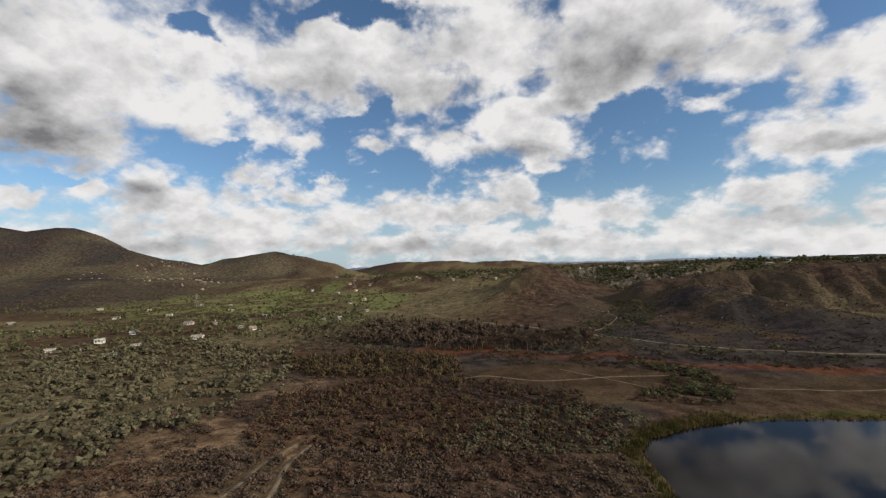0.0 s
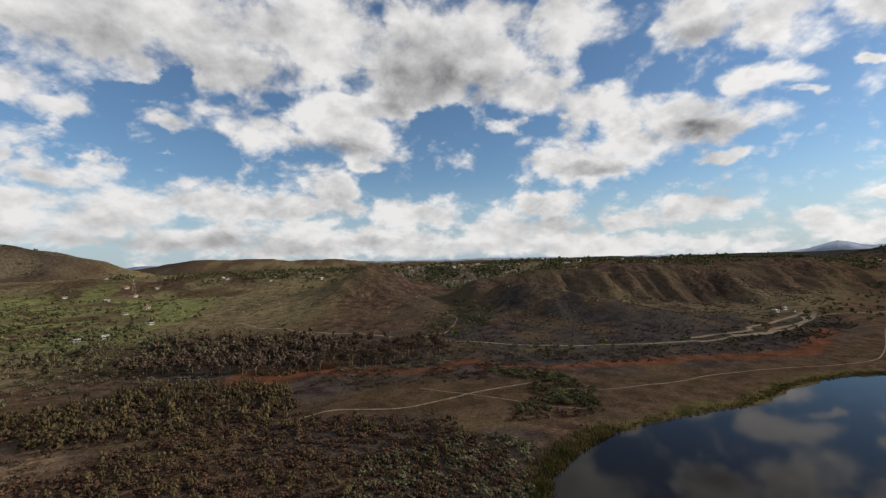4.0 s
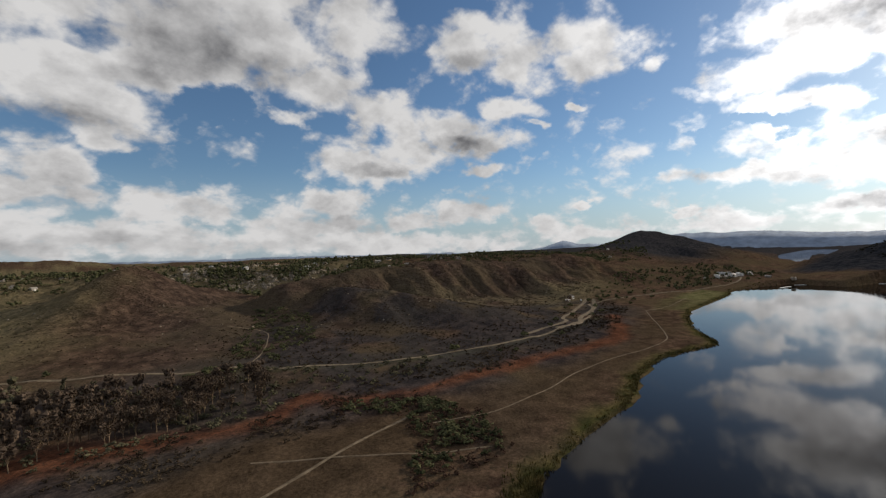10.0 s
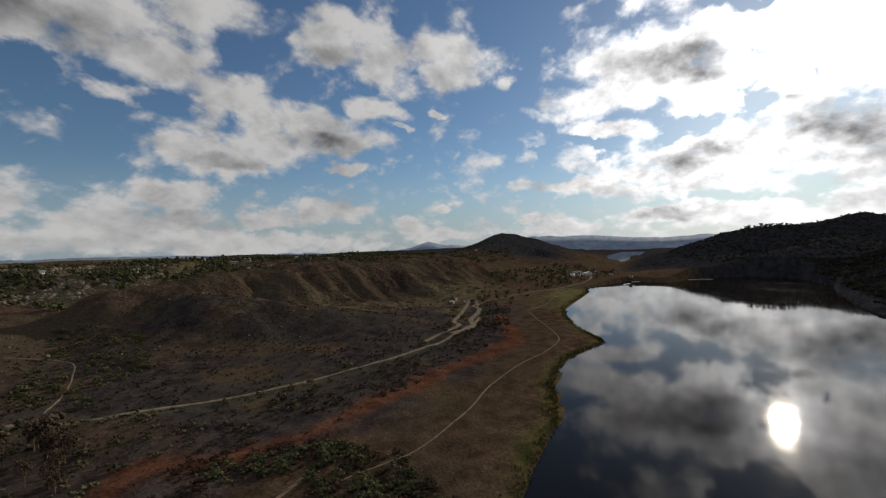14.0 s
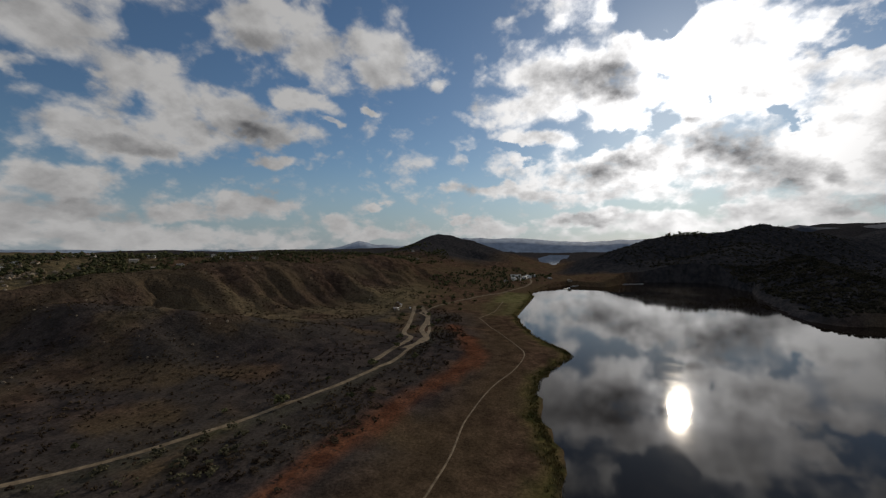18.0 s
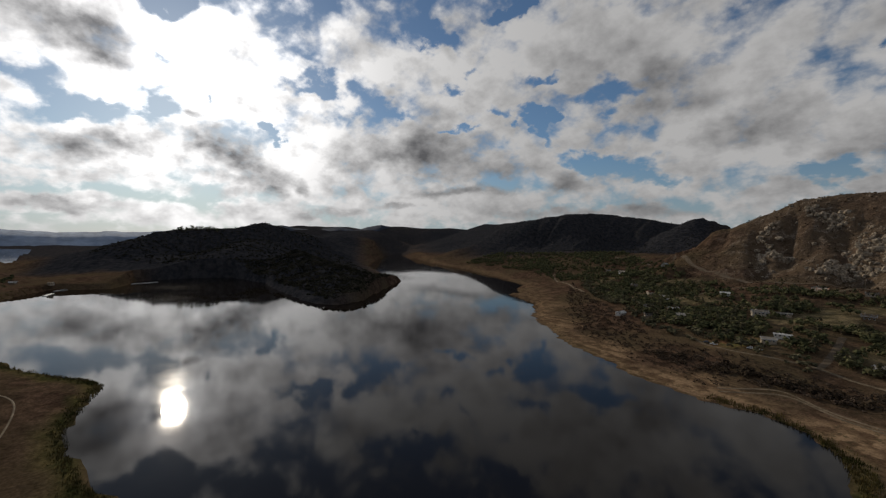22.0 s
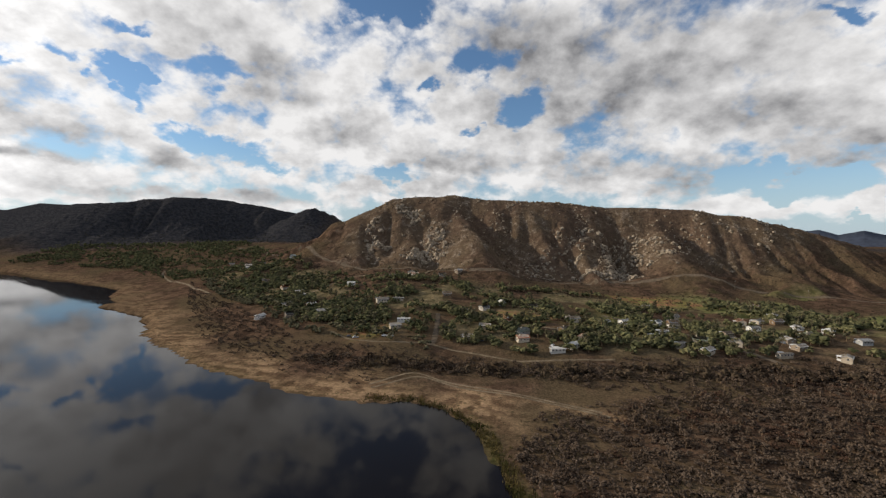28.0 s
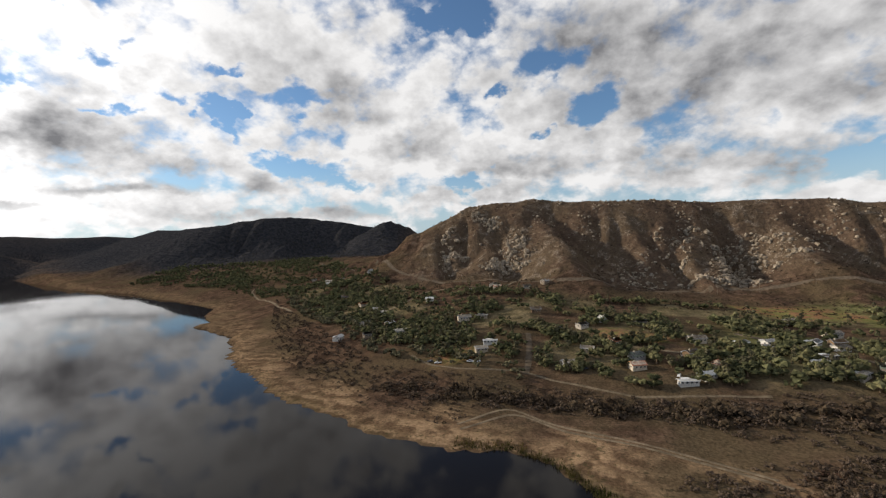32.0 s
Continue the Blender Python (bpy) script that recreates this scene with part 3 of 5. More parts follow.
# ravines cut into the slopes: course, width, depth
CANYONS = [([(104, -596), (84, -560), (66, -515), (62, -455), (50, -415)], 20, 26), ([(212, -606), (196, -560), (190, -490), (176, -440)], 13, 16), ([(-24, -560), (-30, -520), (-60, -440)], 14, 12),
           ([(-146, -552), (-140, -500), (-165, -420)], 16, 14), ([(-264, -512), (-270, -460), (-250, -390)], 14, 12), ([(300, -600), (282, -530), (270, -470)], 10, 12),
           ([(330, 610), (300, 560), (262, 500), (235, 450)], 14, 12), ([(230, 690), (262, 620), (250, 540)], 16, 10)]

# the low valley between the two lakes
OUTLET = [(1330, 255), (1650, 300), (2150, 345)]


def height(x, y):
    s = shore_distance(x, y)
    wob = fbm(x, y, 60, 3, 3)
    s = s + 3 * fbm(x, y, 22, 3, 11) * smooth(600, 300, np.hypot(x - 250, y - 50))
    base = np.where(s > 0, 0.028 * np.minimum(s, 120) + 9 * (1 - np.exp(-np.maximum(s - 60, 0) / 260)), 0.06 * s)
    south = smooth(-20, -90, y + 20 + np.maximum(0, x - 220) * 0.75)
    climb = np.interp(x, [-400, -60, 120, 240], [0.02, 0.03, 0.10, 0.14])
    base = base + south * climb * np.clip(s - 25, 0, 380)
    k, total = 0.14, np.exp(0.14 * np.clip(base, -50, 400))
    for pts, width, power, *cut in HILLS:
        d, v, run = line_distance(x, y, pts)
        if width >= 400:
            v = v * (1 + 0.16 * fbm(run, 0 * run, width * 0.8, 3, 9))
        d = d * (1 + 0.16 * fbm(x, y, width * 0.55, 3, len(pts) * 7 + int(width)))
        f = np.exp(-((d / width) ** power))
        h = v * f
        if cut:
            # gullies that run down from the crest
            u = run + 0.12 * d * fbm(x, y, 70, 2, 61)
            g = (1 - np.abs(value_noise(u / 26.0, d / 400.0, 63))) ** 3 + 0.4 * (1 - np.abs(value_noise(u / 14.0, d / 260.0, 64))) ** 3
            if width > 140:
                g = 0.7 * g + 1.1 * (1 - np.abs(value_noise(u / 85.0, d / 500.0, 65))) ** 4
            h = h - cut[0] * g * 4 * f * (1 - f)
        total = total + np.exp(k * np.clip(h, -50, 400)) - 1
    z = np.log(np.maximum(total, 1e-9)) / k
    for pts, width, depth in CANYONS:
        d, _, _ = line_distance(x, y, pts)
        z = z - depth * np.exp(-((d * (1 + 0.3 * fbm(x, y, 30, 2, 52)) / width) ** 1.3)) * smooth(12, 50, z)
    z = z - 17 * np.exp(-((line_distance(x, y, OUTLET)[0] / 85) ** 2))
    high = smooth(14, 60, z)
    land = smooth(0, 60, s)
    z = z + high * (7 * (ridged(x + 30 * wob, y, 120, 4, 21) - 0.9)) + land * 0.8 * fbm(x, y, 30, 3, 5) + high * 2.0 * fbm(x, y, 26, 3, 8)
    return np.where(s > 0, np.maximum(z, 0.012 * s), np.maximum(base, -6.0)), s


def spread(lo, hi, step, far, growth):
    a = list(np.arange(lo, hi + 0.1, step))
    d = step
    while a[-1] < far:
        d *= growth
        a.append(a[-1] + d)
    d = step
    while a[0] > -far:
        d *= growth
        a.insert(0, a[0] - d)
    return np.array(a)


GX, GY = spread(-600, 1250, 6.5, 6200, 1.07), spread(-850, 1050, 6.5, 6200, 1.07)
MX, MY = np.meshgrid(GX, GY, indexing="ij")
GZ, GS = height(MX, MY)


def ground_z(x, y):
    """Height of the ground sheet at a place."""
    i, j = min(max(int(np.searchsorted(GX, x)) - 1, 0), len(GX) - 2), min(max(int(np.searchsorted(GY, y)) - 1, 0), len(GY) - 2)
    u, v = (x - GX[i]) / (GX[i + 1] - GX[i]), (y - GY[j]) / (GY[j + 1] - GY[j])
    return float((GZ[i, j] * (1 - u) + GZ[i + 1, j] * u) * (1 - v) + (GZ[i, j + 1] * (1 - u) + GZ[i + 1, j + 1] * u) * v)


def mesh_from(name, verts, faces, mat, smooth_shade=True):
    me = bpy.data.meshes.new(name)
    verts, faces = np.asarray(verts, np.float32), np.asarray(faces, np.int32)
    me.vertices.add(len(verts))
    me.vertices.foreach_set("co", verts.ravel())
    k = faces.shape[1]
    me.loops.add(faces.size)
    me.loops.foreach_set("vertex_index", faces.ravel())
    me.polygons.add(len(faces))
    me.polygons.foreach_set("loop_start", np.arange(0, faces.size, k, dtype=np.int32))
    me.update(calc_edges=True)
    me.polygons.foreach_set("use_smooth", np.full(len(faces), smooth_shade))
    for m in mat if isinstance(mat, (list, tuple)) else [mat]:
        me.materials.append(m)
    return me


# marks on the ground: bare red cuts, dry pasture, tan shore, green plots
RED_CUTS = [[(30, 340), (73, 356), (126, 337), (165, 328), (186, 342), (200, 322), (242, 307), (282, 304), (339, 299), (404, 285), (455, 280), (514, 307), (560, 330)]]
PASTURE = [(52, 268), (100, 300), (150, 312), (215, 292), (232, 272), (215, 240), (150, 252), (90, 258)]
LAKE_BED = [(215, 225), (300, 232), (420, 238), (520, 250), (620, 290), (760, 300), (760, 330), (560, 300), (430, 268), (300, 280), (230, 290)]
PLOTS = [[(258, -155), (226, -172), (222, -146), (252, -138)], [(140, -185), (100, -178), (70, -168), (80, -190), (120, -205)], [(-60, -250), (-140, -240), (-120, -300), (-30, -310)]]


def area(x, y, poly, soft):
    d = line_distance(x, y, poly + poly[:1])[0]
    return smooth(-soft, soft, np.where(inside(x, y, poly), d, -d))


patch = fbm(MX, MY, 40, 4, 31)
red = np.max([smooth(11, 3, line_distance(MX, MY, c)[0] * np.interp(MX, [150, 220], [0.55, 1.0]) + 3.5 * patch) for c in RED_CUTS], 0)
pasture = np.maximum(area(MX, MY, PASTURE, 9), 0.75 * area(MX, MY, LAKE_BED, 14))
south_side = smooth(30, -30, MY + np.maximum(0, MX - 220) * 0.75)
tan = south_side * smooth(46, 8, GS + 16 * patch) * smooth(-6, 1, GS) * smooth(60, 110, MX) * np.interp(MX, [380, 560], [1.0, 0.4])
tan = np.maximum(tan, 0.8 * smooth(9, 0, line_distance(MX, MY, [(175, -54), (146, -40), (117, -22), (98, -7)])[0]))
tan = np.maximum(tan, 0.62 * area(MX, MY, [(-60, 60), (25, 60), (32, 160), (5, 210), (-5, 270), (-40, 260), (-70, 180)], 14) * smooth(-0.35, 0.25, patch))
plots = np.max([area(MX, MY, p, 8) for p in PLOTS], 0)
grass = smooth(0.05, 0.5, fbm(MX, MY, 170, 3, 41)) * smooth(30, 110, GS) * np.maximum(smooth(-40, -160, MX) * smooth(-150, 0, MY), smooth(780, 950, MY))
grass = np.maximum(grass, area(MX, MY, [(-160, 560), (60, 560), (110, 700), (120, 800), (-60, 1000), (-250, 900)], 60))
grass = np.maximum(grass, 0.3 * area(MX, MY, [(-900, 1100), (-500, 1150), (-700, 1500), (-1500, 1900), (-2200, 1300), (-1300, 1000)], 120))
grass = np.maximum(grass, 0.9 * area(MX, MY, [(560, 400), (720, 420), (840, 480), (700, 520), (560, 450)], 40))
grass = np.maximum(grass, 0.95 * area(MX, MY, [(-250, -70), (60, -95), (190, -145), (300, -200), (400, -310), (560, -520), (430, -560), (300, -400), (120, -310), (-120, -290), (-300, -170)], 25) * smooth(-0.1, 0.35, fbm(MX, MY, 38, 3, 43)))
lawn = 0.9 * area(MX, MY, [(-420, 560), (-90, 520), (-60, 760), (-160, 1000), (-420, 1250), (-900, 1150), (-800, 760)], 60) * smooth(-0.25, 0.3, fbm(MX, MY, 60, 3, 45))
lawn = np.maximum(lawn, 0.7 * area(MX, MY, [(-300, -100), (-60, -130), (60, -130), (-60, -300), (-400, -320)], 40) * smooth(0.0, 0.4, fbm(MX, MY, 45, 3, 46)))
lawn = np.maximum(lawn, 0.30 * smooth(7, 2, line_distance(MX, MY, [(180, 425), (238, 374), (338, 339), (466, 327), (540, 340)])[0]))
lawn = np.maximum(lawn, 0.45 * area(MX, MY, [(880, 262), (900, 330), (740, 330), (640, 310), (660, 285), (780, 282)], 12))
grass = np.maximum(grass, 0.8 * area(MX, MY, [(170, 850), (420, 800), (600, 800), (700, 900), (400, 1150), (100, 1250), (0, 1150)], 40))
grass = np.maximum(grass, 0.7 * area(MX, MY, [(330, 520), (430, 440), (600, 440), (640, 500), (560, 560), (420, 570)], 40) * smooth(-0.3, 0.3, fbm(MX, MY, 60, 3, 47)))
fringe = smooth(10, 2, GS + 3 * patch) * smooth(-4, 0.5, GS) * (1 - south_side * smooth(90, 200, MX)) * (1 - smooth(600, 640, MX) * smooth(150, 100, MY)) * smooth(1000, 800, MX)
stony = area(MX, MY, [(-330, -420), (60, -400), (330, -480), (330, -700), (60, -760), (-500, -700), (-560, -480)], 60)

brake_shade = np.maximum(area(MX, MY, [(660, 20), (1100, 30), (1400, 260), (2300, 100), (3600, -600), (3600, -1900), (2200, -1100), (1400, -560), (950, -350), (670, -70)], 40), area(MX, MY, [(480, -1150), (1300, -1050), (2100, -1450), (3400, -2500), (3000, -3400), (600, -2600)], 100))
brake_shade = np.maximum(brake_shade, 0.15 * stony)
# the lake bank below the track is darkened for the cloud shadow on it
brake_shade = np.maximum(brake_shade, 0.5 * area(MX, MY, [(120, 330), (200, 330), (420, 290), (600, 345), (600, 400), (180, 480), (60, 480)], 25) * smooth(-0.5, 0.2, patch))
brake_shade = np.maximum(brake_shade, 0.25 * area(MX, MY, [(120, 470), (300, 400), (520, 420), (760, 470), (900, 560), (760, 660), (400, 680), (260, 780), (180, 800), (150, 640)], 60))
brake_shade = np.maximum(brake_shade, 0.75 * smooth(-900, -1300, MX) * smooth(-0.4, 0.4, fbm(MX, MY, 150, 4, 77)))
# far eastern hills take the dark bluish colour in place of haze
brake_shade = np.maximum(brake_shade, 0.9 * smooth(1900, 2400, MX))
brake_shade = np.maximum(brake_shade, 0.95 * area(MX, MY, [(1380, 480), (2300, 460), (2300, 1050), (1450, 950)], 80))

# cloud shadow over the northern flats, painted as darker ground
brake_shade = np.maximum(brake_shade, 0.6 * area(MX, MY, [(-60, 170), (150, 180), (230, 240), (300, 285), (480, 285), (640, 340), (400, 345), (280, 370), (180, 430), (60, 520), (-40, 480)], 30) * smooth(-0.7, 0.1, patch))
brake_shade = np.maximum(brake_shade, 0.72 * area(MX, MY, [(200, 290), (330, 262), (480, 272), (640, 335), (640, 420), (430, 500), (400, 600), (250, 580), (170, 450)], 30) * smooth(-0.9, 0.0, patch))
brake_shade = np.maximum(brake_shade, 0.45 * smooth(-700, -1000, MX) * smooth(600, 900, MY))

nx, ny = MX.shape
ids = np.arange(nx * ny).reshape(nx, ny)
quads = np.stack([ids[:-1, :-1], ids[1:, :-1], ids[1:, 1:], ids[:-1, 1:]], -1).reshape(-1, 4)
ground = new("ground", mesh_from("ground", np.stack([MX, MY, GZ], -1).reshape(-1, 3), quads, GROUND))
for key_, arr_ in (("red", red), ("pasture", pasture), ("tan", tan), ("plots", plots), ("grass", grass), ("lawn", lawn), ("fringe", fringe), ("stony", stony), ("brake_shade", brake_shade)):
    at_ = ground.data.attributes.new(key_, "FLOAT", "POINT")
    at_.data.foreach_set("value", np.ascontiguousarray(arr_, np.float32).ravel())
tagged(ground, "dry brown valley floor and scrub-covered hills round a lake", "ground", kind="structure")

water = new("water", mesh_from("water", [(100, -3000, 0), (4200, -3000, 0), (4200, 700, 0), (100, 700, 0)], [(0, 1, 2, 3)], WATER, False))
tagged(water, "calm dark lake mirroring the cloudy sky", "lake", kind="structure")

# ---- distance: haze-blue ranges on the horizon, by azimuth and elevation ----
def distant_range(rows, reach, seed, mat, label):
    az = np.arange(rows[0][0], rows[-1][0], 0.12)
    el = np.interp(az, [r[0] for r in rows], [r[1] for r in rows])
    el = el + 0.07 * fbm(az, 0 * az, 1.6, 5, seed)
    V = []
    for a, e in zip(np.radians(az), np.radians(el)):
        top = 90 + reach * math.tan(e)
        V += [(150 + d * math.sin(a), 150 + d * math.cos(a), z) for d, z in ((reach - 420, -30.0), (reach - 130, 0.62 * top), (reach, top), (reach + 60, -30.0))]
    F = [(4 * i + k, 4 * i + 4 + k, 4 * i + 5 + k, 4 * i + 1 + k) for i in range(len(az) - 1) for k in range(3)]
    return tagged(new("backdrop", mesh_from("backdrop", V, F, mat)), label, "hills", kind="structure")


# the haze of the distance is mixed into these base colours
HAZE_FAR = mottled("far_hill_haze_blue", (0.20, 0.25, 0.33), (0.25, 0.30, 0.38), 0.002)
HAZE_NEAR = mottled("far_hill_haze_slate", (0.038, 0.046, 0.066), (0.060, 0.069, 0.090), 0.004)
distant_range([(50, -0.6), (55, -0.3), (58, 0.1), (60.3, 0.75), (62, 0.35), (65, 0.1), (67, 0.0), (70, 0.5), (74, 1.1), (77, 0.95), (81, 0.9), (85, 0.6), (90, 0.3), (96, 0.5), (104, 0.8)], 4450, 5, HAZE_FAR, "hazy pale blue mountain range on the horizon")
distant_range([(104, 0.6), (108, 1.2), (112, 1.7), (116, 1.2), (118.6, 1.75), (121, 1.4), (124.6, 2.2), (128, 1.5), (133, 1.4), (138, 1.8), (142, 1.1), (150, 0.6)], 4400, 6, HAZE_NEAR, "hazy slate blue ranges beyond the lake")
distant_range([(205, 0.0), (212, 0.3), (220, 0.5), (223.8, 0.8), (225.6, 1.1), (227.1, 0.5), (228.9, 1.0), (230.4, 0.6), (236, 0.5), (244, 0.2)], 4300, 7, HAZE_NEAR, "hazy slate blue hills beyond the mountain")
distant_range([(-62, 0.4), (-40, 0.4), (-20, 0.3), (0, 0.25), (20, 0.1), (40, -0.1), (52, -0.4)], 4500, 8, HAZE_FAR, "hazy pale blue hills beyond the plateau")

# ---- helpers for things ----
def part(name, geo, mat, parent, label=""):
    me = geo if isinstance(geo, bpy.types.Mesh) else mesh_from(name, geo[0], geo[1], mat, False)
    ob = new(name, me)
    ob.parent = parent
    if label:
        ob["label"] = label
    return ob


def thing(name, label, category, group=""):
    return tagged(new(name), label, category, group)


def box(x0, x1, y0, y1, z0, z1, cut=0.0):
    """A box as quads, its upper rim drawn in by cut."""
    v = [(x0, y0, z0), (x1, y0, z0), (x1, y1, z0), (x0, y1, z0), (x0 + cut, y0 + cut, z1), (x1 - cut, y0 + cut, z1), (x1 - cut, y1 - cut, z1), (x0 + cut, y1 - cut, z1)]
    return v, [(0, 3, 2, 1), (4, 5, 6, 7), (0, 1, 5, 4), (1, 2, 6, 5), (2, 3, 7, 6), (3, 0, 4, 7)]


def join(*geos):
    v, f = [], []
    for gv, gf in geos:
        f += [tuple(i + len(v) for i in q) for q in gf]
        v += list(gv)
    return v, f


def tube(p, q, r0, r1, n=5):
    """A tapered limb from p to q as quads."""
    p, q = np.array(p, float), np.array(q, float)
    d = (q - p) / np.linalg.norm(q - p)
    a = np.cross(d, (0.3, 0.9, 0.2))
    a /= np.linalg.norm(a)
    b = np.cross(d, a)
    t = np.arange(n) * 2 * math.pi / n
    ring = np.cos(t)[:, None] * a + np.sin(t)[:, None] * b
    v = [*map(tuple, p + ring * r0), *map(tuple, q + ring * r1)]
    return v, [(i, (i + 1) % n, n + (i + 1) % n, n + i) for i in range(n)]


# ---- plants ----
def clumps(rng, centres, radius, leaves, leaf, flat=1.0, core=True):
    """Leaf clumps: a ragged core with loose leaves about it, as triangles."""
    V, F = [], []
    octa = np.array([(1, 0, 0), (-1, 0, 0), (0, 1, 0), (0, -1, 0), (0, 0, 1), (0, 0, -1)], float)
    faces = [(0, 2, 4), (2, 1, 4), (1, 3, 4), (3, 0, 4), (2, 0, 5), (1, 2, 5), (3, 1, 5), (0, 3, 5)]
    for c in centres:
        r = radius * rng.uniform(0.7, 1.25)
        if core:
            turn = np.linalg.qr(rng.normal(size=(3, 3)))[0]
            k = len(V)
            V += list(c + (octa * rng.uniform(0.8, 1.12, (6, 1)) * r) @ turn * (1, 1, flat))
            F += [tuple(i + k for i in f) for f in faces]
        d = rng.normal(size=(leaves, 3))
        d /= np.linalg.norm(d, axis=1)[:, None]
        p = c + d * r * rng.uniform(0.8, 1.15, (leaves, 1)) * (1, 1, flat)
        for q in p:
            k = len(V)
            V += list(q + rng.normal(size=(3, 3)) * leaf)
            F.append((k, k + 1, k + 2))
    return np.array(V), np.array(F)


def tri(geo):
    v, f = geo
    return np.array(v, float), np.array([t for q in f for t in (((q[0], q[1], q[2]), (q[0], q[2], q[3])) if len(q) == 4 else (q,))])


def plant(kind, seed, lod=1.0):
    """A plant one unit high: its wood and its leaves, each as vertices and triangles."""
    rng = np.random.default_rng(seed)
    wood = []
    if kind == "oak":
        n, top = int(13 * lod) + 3, 0.3
        wood = [tube((0, 0, -0.06), (0.02, 0.01, 0.34), 0.045, 0.030)]
        a = rng.uniform(0, 6.28, n)
        r = 0.48 * np.sqrt(rng.uniform(0.02, 1, n))
        c = np.stack([r * np.cos(a), r * np.sin(a) * rng.uniform(0.8, 1.1), 0.22 + (0.66 - 0.8 * r) * rng.uniform(0.15, 1.0, n)], -1)
        leaves = clumps(rng, c, 0.20 if lod > 0.5 else 0.25, int(11 * lod) + 3, 0.034, 0.85)
    elif kind == "willow":
        n = int(12 * lod) + 3
        wood = [tube((0, 0, -0.06), (0.03, 0.0, 0.4), 0.03, 0.018)]
        a, r = rng.uniform(0, 6.28, n), 0.24 * np.sqrt(rng.uniform(0.02, 1, n))
        c = np.stack([r * np.cos(a), r * np.sin(a), rng.uniform(0.2, 0.92, n) - 0.5 * r], -1)
        leaves = clumps(rng, c, 0.13, int(12 * lod) + 2, 0.038, 1.6)
    elif kind == "tall":
        n = int(14 * lod) + 3
        wood = [tube((0, 0, -0.05), (0.02, 0.02, 0.7), 0.022, 0.012)]
        a, h = rng.uniform(0, 6.28, n), rng.uniform(0.3, 1.0, n)
        r = (0.06 + 0.15 * np.sin((h - 0.25) / 0.8 * 3.1)) * rng.uniform(0.3, 1.1, n)
        c = np.stack([r * np.cos(a), r * np.sin(a), h - 0.05], -1)
        leaves = clumps(rng, c, 0.11, int(11 * lod) + 2, 0.034, 1.1)
    elif kind == "bare":
        n = int(9 * lod) + 4
        wood = [tube((0, 0, -0.05), (0.02, 0.01, 0.45), 0.020, 0.013)]
        c = []
        for k in range(n):
            a, h = rng.uniform(0, 6.28), rng.uniform(0.2, 0.45)
            end = np.array([0.24 * math.cos(a) * rng.uniform(0.4, 1), 0.24 * math.sin(a) * rng.uniform(0.4, 1), rng.uniform(0.6, 0.98)])
            wood.append(tube((0.01, 0.0, h), end, 0.009, 0.003, 3))
            c += [end * 0.9, end * (0.8, 0.8, 0.8) + rng.normal(size=3) * 0.05]
        leaves = clumps(rng, np.array(c), 0.10, int(9 * lod) + 3, 0.034, 1.2, core=lod < 0.8)
    else:
        n = int(12 * lod) + 2
        a, r = rng.uniform(0, 6.28, n), 0.5 * np.sqrt(rng.uniform(0, 1, n))
        c = np.stack([r * np.cos(a), r * np.sin(a), rng.uniform(0.22, 0.70, n) - 0.35 * r], -1)
        leaves = clumps(rng, c, 0.19 if lod > 0.3 else 0.28, int(8 * lod) + 3, 0.05, 0.85)
    return (tri(join(*wood)) if wood else None), leaves


PLANTS = {(k, lod): [plant(k, 11 * i + 5, lod) for i in range(5 if lod > 0.3 else 3)] for k in ("oak", "willow", "tall", "bare", "shrub") for lod in (1.0, 0.45, 0.12)}
scatter_rng = np.random.default_rng(7)


def ground_many(x, y):
    i, j = np.clip(np.searchsorted(GX, x) - 1, 0, len(GX) - 2), np.clip(np.searchsorted(GY, y) - 1, 0, len(GY) - 2)
    u, v = (x - GX[i]) / (GX[i + 1] - GX[i]), (y - GY[j]) / (GY[j + 1] - GY[j])
    return (GZ[i, j] * (1 - u) + GZ[i + 1, j] * u) * (1 - v) + (GZ[i, j + 1] * (1 - u) + GZ[i + 1, j + 1] * u) * v


def sow(poly, n, keep=None, seed=0):
    """Random places inside a polygon, clear of roads, houses and water."""
    rng = np.random.default_rng(seed)
    p = np.array(poly, float)
    x, y = rng.uniform(p[:, 0].min(), p[:, 0].max(), n * 8), rng.uniform(p[:, 1].min(), p[:, 1].max(), n * 8)
    ok = inside(x, y, poly) & clear(x, y)
    if keep is not None:
        ok &= rng.uniform(0, 1, len(x)) < keep(x, y)
    return x[ok][:n], y[ok][:n]


